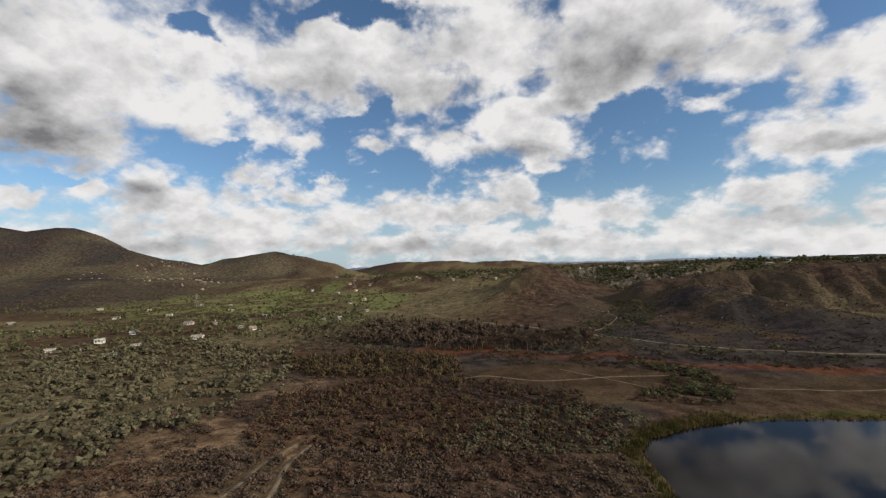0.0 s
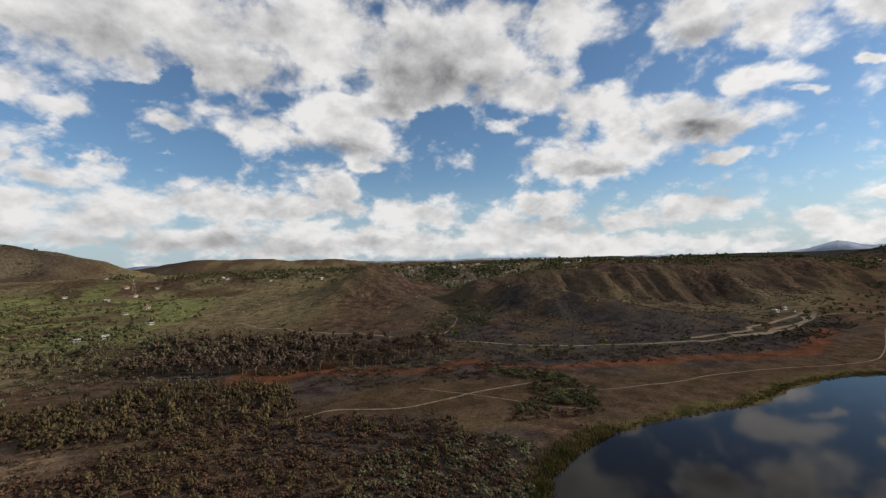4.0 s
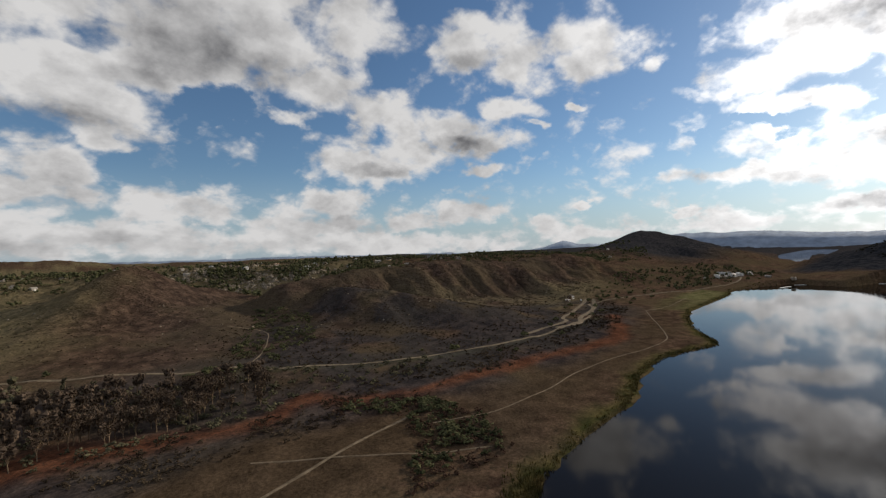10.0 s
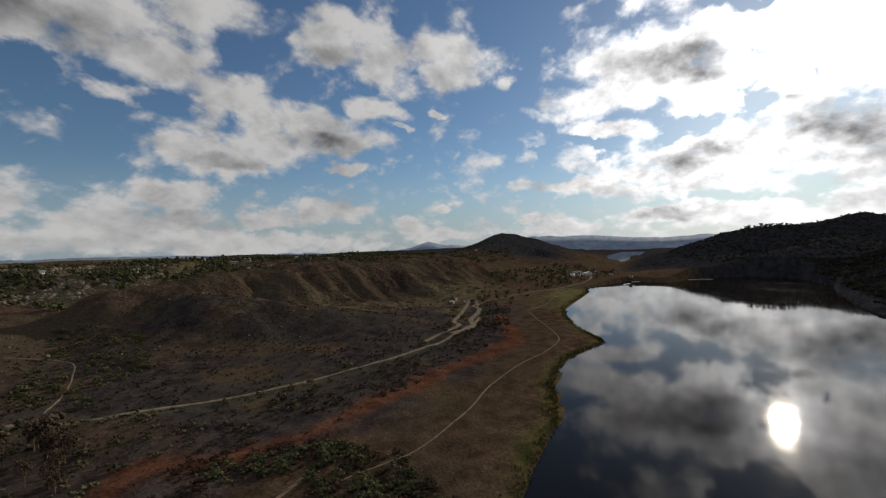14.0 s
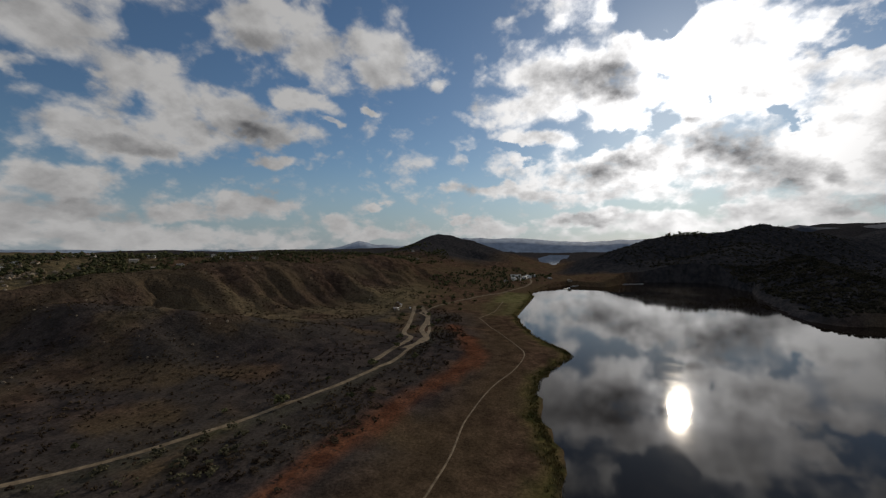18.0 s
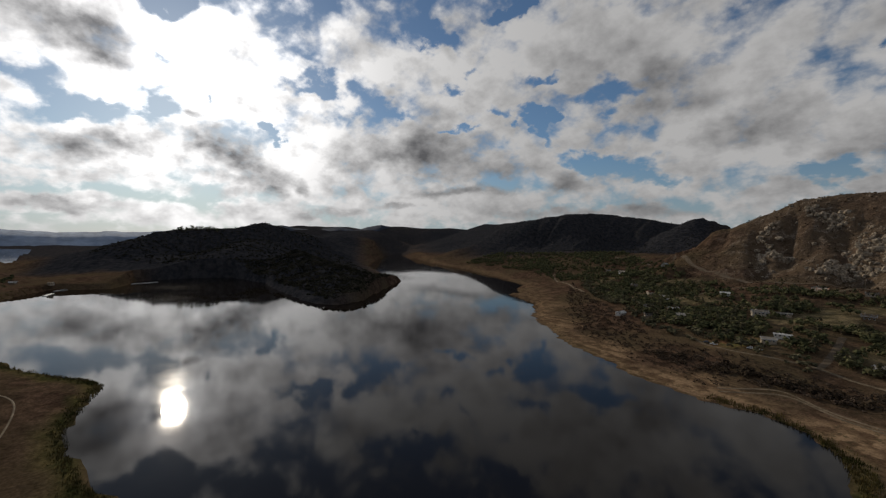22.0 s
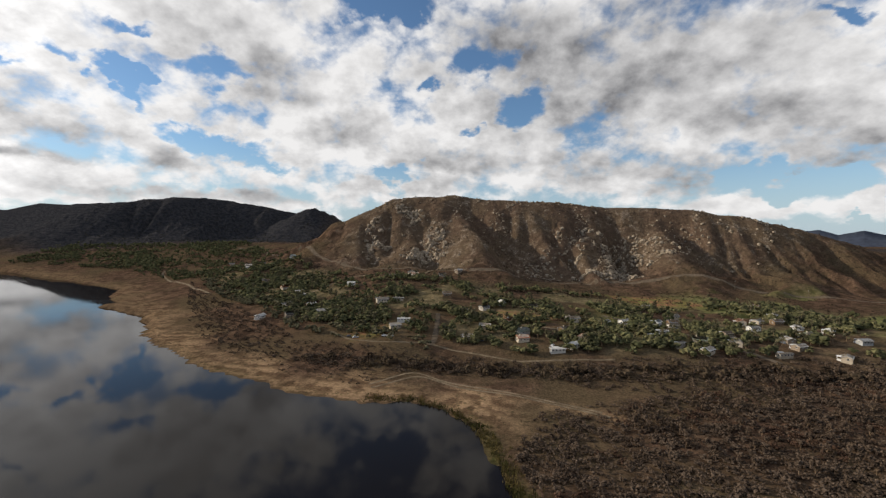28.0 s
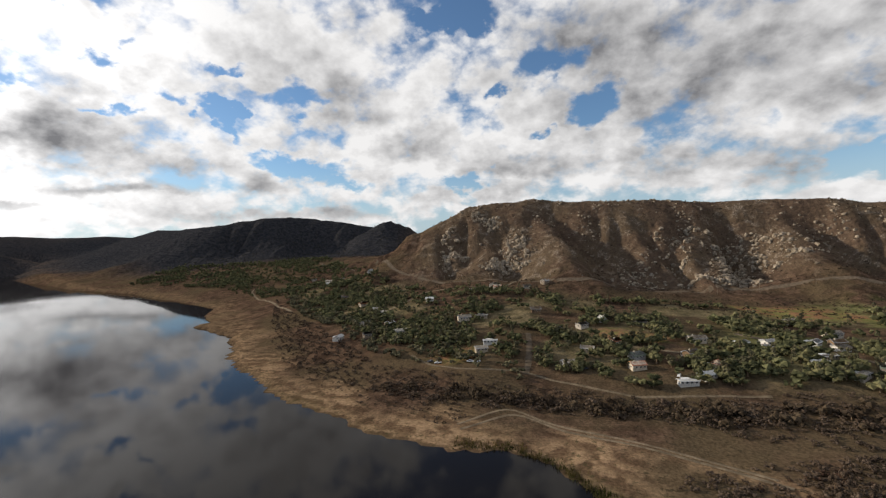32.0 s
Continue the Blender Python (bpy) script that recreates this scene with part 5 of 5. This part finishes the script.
vx, vy = sow(VILLAGE, 2300, lambda x, y: 0.07 + 0.93 * smooth(-0.05, 0.25, fbm(x, y, 38, 3, 71)) - 0.9 * np.max([area(x, y, p, 8) for p in PLOTS], 0), 2)
order = np.argsort(np.hypot(vx - 170, vy + 90))
vx, vy = vx[order], vy[order]
for i in range(150):
    tree("tree", ("dark green oak among the village houses", "bright green broad tree beside a garden", "tall slender tree beside a house")[(i * 7) % 3], vx[i], vy[i], 5.5 + 5.5 * ((i * 29) % 13) / 13, ("oak", "oak", "tall")[(i * 7) % 3], (OAK, GREEN, OLIVE)[(i * 7) % 3], "village trees", i, 1.15)
rest_ = np.arange(150, len(vx))
for k, (kind, mat, nm, lab, lo, hi) in enumerate((("oak", OAK, "oak_trees", "dark green oaks between village houses", 5, 10), ("oak", GREEN, "garden_trees", "bright green garden trees between village houses", 4, 8.5), ("tall", OLIVE, "slender_trees", "tall olive-green trees between village houses", 5, 11))):
    sel = rest_[(rest_ % 5 < 2) if k == 0 else (rest_ % 5 == 4) if k == 2 else (rest_ % 5 // 2 == 1)]
    grow(nm, lab, "trees", (vx[sel], vy[sel]), kind, 0.45, lo, hi, mat, 20 + k)

for i in range(12):
    x, y = 1590 + 6 * math.sin(i * 2.1), -60 - 9.5 * i
    tree("tree", "tall dark tree on a hill crest above the lake", x, y, 11 + 5 * ((i * 5) % 7) / 7, "tall", OAK, "hilltop trees", i, 1.5)


# ---- docks ----
def dock(length, label):
    ob = thing("dock", label, "dock", "docks by the marina")
    part("deck", box(-length / 2, length / 2, -2.2, 2.2, 0.35, 0.7, 0.05), TRIM, ob)
    for k in range(5):
        for sy in (-1.9, 1.9):
            x = length * (k / 4 - 0.5) * 0.94
            part("pile", tube((x, sy, -2.0), (x, sy, 1.6), 0.16, 0.14, 6), POLEWOOD, ob)
    return ob


for x, y, turn, length in ((1105, 165, -62, 60), (1070, 205, -50, 34), (1130, 90, -70, 46), (1010, 225, -20, 30)):
    dock(length, "pale floating dock moored off the far shore").matrix_world = pose(x, y, 0, 0, 0, turn)

# ---- thickets ----
grow("willow_thicket", "rust-brown and dark willow scrub beside the lake", "scrub", sow([(-20, 150), (60, 145), (148, 172), (158, 205), (140, 245), (90, 260), (20, 262), (-40, 220)], 1900, seed=3), "shrub", 0.45, 1.8, 3.8, RUST, 3)
grow("green_thicket", "dark green scrub at the water's edge", "scrub", sow([(70, 150), (150, 165), (160, 190), (175, 205), (150, 225), (100, 215)], 450, seed=4), "shrub", 0.45, 2.0, 4.2, OLIVE, 4)
grow("golden_thicket", "golden-brown leaves on autumn willow scrub", "scrub", sow([(-20, 150), (60, 145), (158, 200), (140, 255), (20, 262), (-40, 220)], 330, seed=5), "willow", 0.45, 3, 5.5, WILLOW, 5)
grow("willow_grove", "golden-brown autumn willow grove on flat ground", "trees", sow([(-35, 255), (75, 262), (55, 330), (-30, 345), (-85, 300)], 400, seed=6), "willow", 0.45, 4, 7.5, WILLOW, 6)
grow("willow_brush", "rust-brown undergrowth below a willow grove", "scrub", sow([(-35, 255), (75, 262), (55, 330), (-30, 345), (-85, 300)], 420, seed=7), "shrub", 0.45, 2, 4, RUST, 7)
grow("brown_brush", "grey-brown leafless brush on the lake flats", "scrub", sow([(-90, -40), (130, -20), (158, 20), (155, 100), (150, 160), (-20, 150), (-110, 60)], 4600, lambda x, y: 0.3 + 0.7 * smooth(-0.3, 0.3, fbm(x, y, 30, 2, 72)), 8), "shrub", 0.45, 1.6, 3.7, TWIG, 8)
grow("rust_brush", "rust-brown leafless brush on the lake flats", "scrub", sow([(-90, -60), (110, -10), (150, 30), (150, 160), (-20, 150), (-160, 30)], 1300, lambda x, y: smooth(0.1, -0.4, fbm(x, y, 30, 2, 72)), 9), "shrub", 0.45, 1.4, 3.4, RUST, 9)
grow("brown_trees", "grey-brown leafless trees on the lake flats", "trees", sow([(-260, -50), (20, -60), (100, 0), (60, 60), (-120, 70), (-260, 40)], 330, seed=10), "bare", 0.45, 4, 7, TWIG, 10)
grow("olive_trees", "olive-green trees standing close over dry ground", "trees", sow([(-320, 60), (-70, 90), (-50, 240), (-90, 330), (-250, 420), (-420, 350)], 1500, lambda x, y: 0.3 + 0.7 * smooth(-0.3, 0.25, fbm(x, y, 40, 2, 73)), 11), "oak", 0.45, 3.2, 7, OLIVE, 11)
grow("grey_brush", "grey leafless brush beside dirt tracks", "scrub", sow([(-120, 60), (20, 60), (30, 190), (-10, 260), (-70, 260)], 900, lambda x, y: smooth(-0.45, 0.2, fbm(x, y, 25, 2, 74)), 12), "shrub", 0.45, 1.2, 3, TWIG, 12)
grow("valley_brush", "olive-brown brush between trees on the valley floor", "scrub", sow([(-330, 40), (-70, 70), (-40, 240), (-90, 330), (-250, 440), (-440, 360)], 1700, seed=52), "shrub", 0.12, 1.5, 3.6, OLIVE, 52)
grow("valley_trees", "dark green trees between scattered valley houses", "trees", sow([(-700, 380), (-250, 430), (-90, 490), (-70, 700), (-200, 900), (-500, 1250), (-1200, 1100), (-1200, 600)], 900, lambda x, y: 0.15 + 0.85 * smooth(-0.2, 0.25, fbm(x, y, 70, 2, 75)), 13), "oak", 0.12, 4, 8.5, OAK, 13)
grow("green_valley_trees", "bright green trees between scattered valley houses", "trees", sow([(-500, 480), (-90, 560), (-70, 800), (-200, 1200), (-700, 1300), (-1000, 900)], 380, lambda x, y: 0.15 + 0.85 * smooth(-0.1, 0.3, fbm(x, y, 60, 2, 76)), 14), "oak", 0.45, 4, 8, GREEN, 14)
grow("grove_fringe", "dark scrub at the foot of a leafless grove", "scrub", sow([(-140, 330), (-60, 350), (60, 345), (170, 335), (300, 330), (300, 360), (190, 410), (0, 480), (-140, 520)], 700, seed=15), "shrub", 0.45, 2, 5, OLIVE, 15)
grow("bank_scrub", "brown scrub along a red clay bank", "scrub", sow([(60, 300), (180, 300), (330, 305), (500, 300), (640, 345), (600, 365), (400, 328), (260, 350), (190, 330), (90, 345)], 900, lambda x, y: 0.15 + 0.85 * smooth(-0.2, 0.3, fbm(x, y, 22, 2, 77)), 16), "shrub", 0.45, 1, 2.8, SCRUB, 16)
grow("shore_scrub", "brown brush between the lake shore and the village", "scrub", sow([(-160, -75), (60, -84), (115, -84), (165, -100), (235, -122), (300, -150), (420, -300), (560, -480), (480, -320), (370, -160), (260, -90), (200, -80), (120, -60), (60, -30), (-160, -20)], 2600, seed=17), "shrub", 0.45, 1.2, 3.2, TWIG, 17)
STRIP = [(290, -125), (220, -100), (160, -90), (100, -76), (0, -68), (-140, -52), (-140, -26), (0, -44), (100, -56), (160, -72), (225, -86), (280, -104)]
grow("strip_brush", "dark leafless brush in a dense strip below the village", "scrub", sow(STRIP, 480, seed=53), "shrub", 0.45, 2.0, 5.0, TWIG, 53)
grow("strip_oaks", "dark scrubby trees in a strip below the village", "trees", sow(STRIP, 170, seed=54), "oak", 0.45, 3.0, 6.5, SCRUB, 54)
grow("shore_trees", "dark green trees above the lake shore", "trees", sow([(190, -112), (300, -160), (420, -310), (540, -460), (520, -470), (400, -330), (290, -190), (210, -150)], 260, seed=18), "oak", 0.45, 3.5, 8, OLIVE, 18)
grow("gully_scrub", "dark brush in a hill gully", "scrub", sow([(190, 440), (260, 470), (300, 560), (270, 640), (240, 560), (190, 480)], 260, seed=19), "shrub", 0.45, 2, 5, OAK, 19)
grow("far_shore_trees", "dark trees round the marina on the far shore", "trees", sow([(640, 380), (900, 345), (1060, 270), (1250, 260), (1350, 420), (1150, 480), (900, 480), (700, 430)], 330, lambda x, y: 0.3 + 0.7 * smooth(-0.1, 0.3, fbm(x, y, 50, 2, 78)), 21), "oak", 0.12, 4, 9, OAK, 21)
grow("ridge_trees", "dark trees along the plateau rim", "trees", sow([(300, 720), (450, 690), (640, 670), (760, 640), (860, 680), (1000, 760), (1200, 720), (1300, 820), (900, 900), (600, 1010), (250, 1250), (-300, 1450), (-500, 1350), (100, 1020)], 1300, lambda x, y: 0.08 + 0.92 * smooth(-0.1, 0.35, fbm(x, y, 90, 2, 79)), 22), "oak", 0.12, 6, 12, OAK, 22)
grow("rim_trees", "tall dark trees on the plateau skyline", "trees", sow([(700, 660), (820, 640), (900, 640), (1000, 700), (900, 780), (750, 760)], 160, seed=23), "tall", 0.12, 8, 15, OAK, 23)
grow("plateau_woods", "far green woods on the plateau", "trees", sow([(-1500, 1800), (-600, 1500), (600, 1100), (1500, 900), (2600, 1300), (2200, 2600), (600, 3400), (-1500, 3400)], 2000, lambda x, y: 0.1 + 0.9 * smooth(-0.1, 0.3, fbm(x, y, 200, 2, 80)), 24), "oak", 0.12, 6, 12, OAK, 24)
grow("hill_scrub", "low dry scrub dotted over brown hills", "scrub", sow([(-150, 560), (120, 480), (300, 400), (600, 420), (900, 480), (1000, 640), (700, 680), (400, 720), (150, 900), (-150, 900)], 4000, lambda x, y: 0.3 + 0.7 * smooth(-0.3, 0.4, fbm(x, y, 60, 2, 81)), 25), "shrub", 0.12, 0.7, 1.8, SCRUB, 25)
grow("peninsula_woods", "dark oak scrub covering a lake peninsula", "scrub", sow([(680, -50), (740, -50), (900, -75), (1180, -90), (1180, 0), (1500, 150), (1900, 0), (1900, -600), (1500, -560), (1000, -370), (930, -350), (700, -110)], 4200, seed=26), "shrub", 0.12, 3.5, 7, CHAPARRAL, 26)
grow("mountain_scrub", "dark scrub between boulders on a granite mountain", "scrub", sow([(-560, -420), (-300, -330), (0, -390), (250, -490), (420, -640), (380, -800), (-100, -800), (-600, -640)], 5000, lambda x, y: 0.35 + 0.65 * smooth(-0.3, 0.3, fbm(x, y, 50, 2, 82)), 27), "shrub", 0.12, 1.2, 3, SCRUB, 27)
grow("slope_scrub", "brown scrub over the slope above the village", "scrub", sow([(-320, -170), (-100, -250), (120, -290), (300, -380), (430, -540), (700, -800), (500, -700), (240, -480), (0, -370), (-300, -300)], 2200, seed=28), "shrub", 0.12, 1.0, 2.6, SCRUB, 28)
grow("southern_trees", "dark trees beyond the village along the lake", "trees", sow([(440, -420), (560, -500), (760, -680), (1200, -880), (1300, -1150), (700, -1050), (450, -650)], 1500, lambda x, y: 0.2 + 0.8 * smooth(-0.2, 0.3, fbm(x, y, 70, 2, 83)), 29), "oak", 0.12, 6, 11, OAK, 29)
grow("western_scrub", "olive-grey scrub over the hills beyond the valley", "scrub", sow([(-2300, 1000), (-1300, 900), (-700, 1350), (-900, 2100), (-1600, 2100), (-2600, 1900)], 2400, lambda x, y: 0.15 + 0.85 * smooth(-0.1, 0.35, fbm(x, y, 120, 2, 84)), 30), "shrub", 0.12, 2.0, 5.0, OLIVE, 30)
grow("southern_scrub", "dark scrub on the hills beyond the lake", "scrub", sow([(560, -1100), (1250, -1150), (1500, -1600), (1200, -2000), (700, -1900), (500, -1600)], 2800, seed=31), "shrub", 0.12, 2.5, 5.0, CHAPARRAL, 31)

grow("bank_shrubs", "dark low shrubs dotted over the brown lake bank", "scrub", sow([(170, 360), (300, 300), (470, 290), (640, 350), (700, 420), (820, 480), (700, 600), (400, 640), (300, 600), (180, 540)], 4300, lambda x, y: 0.25 + 0.75 * smooth(-0.25, 0.35, fbm(x, y, 38, 2, 85)), 32), "shrub", 0.12, 0.8, 2.4, SCRUB, 32)
grow("point_woods", "dark oak scrub on a low lake peninsula", "scrub", sow([(680, -50), (900, -75), (1180, -90), (1200, -300), (1000, -372), (930, -352), (700, -110)], 3600, seed=33), "shrub", 0.12, 3.0, 6.5, CHAPARRAL, 33)
grow("rim_oaks", "dark oaks along the plateau rim", "trees", sow([(420, 655), (560, 640), (680, 630), (770, 622), (830, 680), (700, 730), (520, 730), (400, 700)], 260, seed=34), "oak", 0.45, 4, 9, OAK, 34)
grow("lakeside_thicket", "dark brush between pasture and lake", "scrub", sow([(178, 242), (225, 230), (242, 262), (236, 296), (200, 322), (190, 312), (215, 290), (205, 262)], 230, seed=35), "shrub", 0.45, 2.0, 4.6, OAK, 35)
grow("lakeside_brush", "rust-brown brush between pasture and lake", "scrub", sow([(168, 232), (225, 226), (245, 262), (240, 300), (200, 325), (185, 312), (212, 290), (200, 262)], 230, seed=36), "shrub", 0.45, 1.5, 3.2, RUST, 36)
grow("shore_willows", "grey-brown brush along the tan lake shore", "scrub", sow([(240, -62), (300, -92), (380, -160), (470, -290), (440, -260), (340, -140), (262, -96), (205, -84)], 260, seed=37), "shrub", 0.45, 1.0, 2.4, TWIG, 37)

grow("valley_oaks", "dark oaks crowding round valley houses", "trees", sow([(-430, 300), (-200, 330), (-100, 480), (-120, 640), (-420, 640), (-600, 480)], 480, lambda x, y: 0.2 + 0.8 * smooth(-0.2, 0.2, fbm(x, y, 45, 2, 90)), 49), "oak", 0.12, 4, 8, OAK, 49)
grow("shore_oaks", "dark oaks and brush on the slope above the lake", "trees", sow([(60, -92), (190, -130), (250, -150), (330, -230), (460, -380), (640, -560), (740, -640), (900, -800), (700, -800), (520, -600), (360, -440)], 900, lambda x, y: 0.1 + 0.9 * smooth(0.0, 0.35, fbm(x, y, 50, 2, 86)), 39), "oak", 0.12, 3.5, 8, OAK, 39)
grow("eastern_trees", "dark trees on the slopes beyond the ridge", "trees", sow([(860, 620), (1300, 540), (1650, 700), (1500, 950), (1000, 820)], 600, lambda x, y: 0.15 + 0.85 * smooth(-0.1, 0.3, fbm(x, y, 70, 2, 87)), 40), "oak", 0.12, 5, 9, OAK, 40)

grow("skyline_trees", "dark trees among plateau houses on the skyline", "trees", sow([(230, 1000), (420, 860), (560, 760), (700, 720), (840, 720), (1000, 800), (900, 950), (640, 1080), (300, 1280), (-200, 1450), (-300, 1300)], 1100, lambda x, y: 0.1 + 0.9 * smooth(-0.15, 0.25, fbm(x, y, 60, 2, 88)), 46), "oak", 0.12, 5, 10, OAK, 46)
grow("skyline_gardens", "olive-green trees among plateau houses", "trees", sow([(230, 1000), (560, 800), (840, 740), (1000, 800), (640, 1080), (300, 1280), (-200, 1450), (-300, 1300)], 500, lambda x, y: 0.1 + 0.9 * smooth(-0.15, 0.25, fbm(x, y, 50, 2, 89)), 47), "oak", 0.12, 4, 8, OLIVE, 47)

# ---- houses on the plateau ----
px_, py_ = sow([(-600, 1450), (-300, 1250), (0, 1130), (300, 1040), (620, 1000), (520, 1400), (-300, 1750)], 34, seed=38)
qx_, qy_ = sow([(480, 880), (600, 800), (720, 760), (860, 760), (900, 880), (640, 1040), (420, 1080)], 30, seed=48)
px_, py_ = np.concatenate([px_, qx_]), np.concatenate([py_, qy_])
for i, (x, y) in enumerate(zip(px_, py_)):
    copy_thing(made_house[(0, 0, 2, 5, 1)[i % 5]], pose(x, y, ground_z(x, y) + 0.6, 0, 0, i * 41 % 180))
# ---- reeds ----
def reeds(name, label, pts, n, wide, low, high, seed):
    rng = np.random.default_rng(seed)
    line_ = np.array(pts, float)
    k = rng.integers(0, len(line_) - 1, n)
    t = rng.uniform(0, 1, n)[:, None]
    p = line_[k] * (1 - t) + line_[k + 1] * t + rng.normal(size=(n, 2)) * wide
    s = shore_distance(p[:, 0], p[:, 1])
    p = p[(s > -1.5) & (s < 14)]
    z = np.maximum(ground_many(p[:, 0], p[:, 1]), 0)
    V, F = [], []
    for (x, y), zz in zip(p, z):
        h = rng.uniform(low, high)
        for _ in range(5):
            a, lean, o = rng.uniform(0, 6.28), rng.uniform(0.1, 0.7), rng.normal(size=2) * 0.5
            w = 0.16
            c, sn = math.cos(a), math.sin(a)
            b = len(V)
            V += [(x + o[0] - w * sn, y + o[1] + w * c, zz - 0.1), (x + o[0] + w * sn, y + o[1] - w * c, zz - 0.1), (x + o[0] + lean * c, y + o[1] + lean * sn, zz + h)]
            F.append((b, b + 1, b + 2))
    return tagged(new(name, mesh_from(name, V, F, REED, False)), label, "reeds", kind="stuff")


reeds("reeds", "green and yellow reeds at the water's edge", LAKE[0:6], 2200, 5.0, 1.2, 2.4, 1)
reeds("reeds", "green and yellow reeds along a lake spit", LAKE[5:24], 2600, 2.5, 0.6, 1.4, 2)
reeds("reeds", "green reeds in a lake corner below the village", [(230, -42), (201, -38), (181, -18), (169, 4), (164, 34), (165, 53)], 900, 3.0, 1.0, 2.0, 3)


# ---- boulders ----
def rock_form(seed):
    rng = np.random.default_rng(seed)
    bm = bmesh.new()
    bmesh.ops.create_icosphere(bm, subdivisions=1, radius=1.0)
    for v in bm.verts:
        v.co *= rng.uniform(0.65, 1.2)
    v, f = np.array([v.co[:] for v in bm.verts]), np.array([[q.index for q in p.verts] for p in bm.faces])
    bm.free()
    return v, f


ROCKS = [rock_form(i) for i in range(6)]


def boulders(name, label, places, low, high, seed):
    rng = np.random.default_rng(seed)
    x, y = places
    z = ground_many(x, y)
    V, F, base = [], [], 0
    for i in range(len(x)):
        v, f = ROCKS[rng.integers(0, 6)]
        r = low + (high - low) * rng.uniform(0, 1) ** 3
        a = rng.uniform(0, 6.28)
        w = v @ np.array([[math.cos(a), math.sin(a), 0], [-math.sin(a), math.cos(a), 0], [0, 0, 1]]) * r * rng.uniform(0.7, 1.3, 3)
        V.append(w + (x[i], y[i], z[i] + 0.15 * r))
        F.append(f + base)
        base += len(v)
    return tagged(new(name, mesh_from(name, np.concatenate(V), np.concatenate(F), GRANITE, False)), label, "boulders", kind="stuff")


boulders("boulders", "pale granite boulders strewn over a mountain face", sow([(-330, -400), (0, -400), (160, -420), (300, -520), (280, -660), (0, -640), (-330, -560), (-420, -480)], 1100, lambda x, y: 0.05 + 0.95 * smooth(0.2, 0.6, fbm(x, y, 55, 3, 91)), 41), 0.5, 3.2, 1)
boulders("boulders", "grey granite crags on a steep mountain spur", sow([(150, -470), (215, -470), (290, -530), (300, -590), (230, -620), (160, -590)], 700, lambda x, y: smooth(-0.1, 0.4, fbm(x, y, 26, 3, 94)), 50), 1.0, 6.0, 6)
boulders("boulders", "bright granite outcrop on a sunlit slope", sow([(-180, -400), (-40, -420), (-20, -500), (-80, -540), (-200, -520), (-230, -440)], 700, lambda x, y: smooth(-0.3, 0.3, fbm(x, y, 30, 3, 92)), 42), 1.0, 5.0, 2)
boulders("boulders", "pale granite boulders strewn below the plateau rim", sow([(230, 960), (330, 880), (420, 830), (520, 840), (480, 980), (340, 1110), (250, 1110)], 1200, lambda x, y: 0.2 + 0.8 * smooth(-0.3, 0.3, fbm(x, y, 40, 2, 93)), 43), 1.2, 4.5, 3)
boulders("boulders", "pale rocks scattered over brown hills", sow([(-100, 600), (300, 430), (900, 500), (900, 620), (300, 660), (-100, 850)], 300, seed=44), 0.3, 1.4, 4)
boulders("boulders", "pale rock outcrops on far western hills", sow([(-1600, 1300), (-900, 1250), (-900, 1600), (-1500, 1900)], 300, seed=45), 1.5, 6.0, 5)
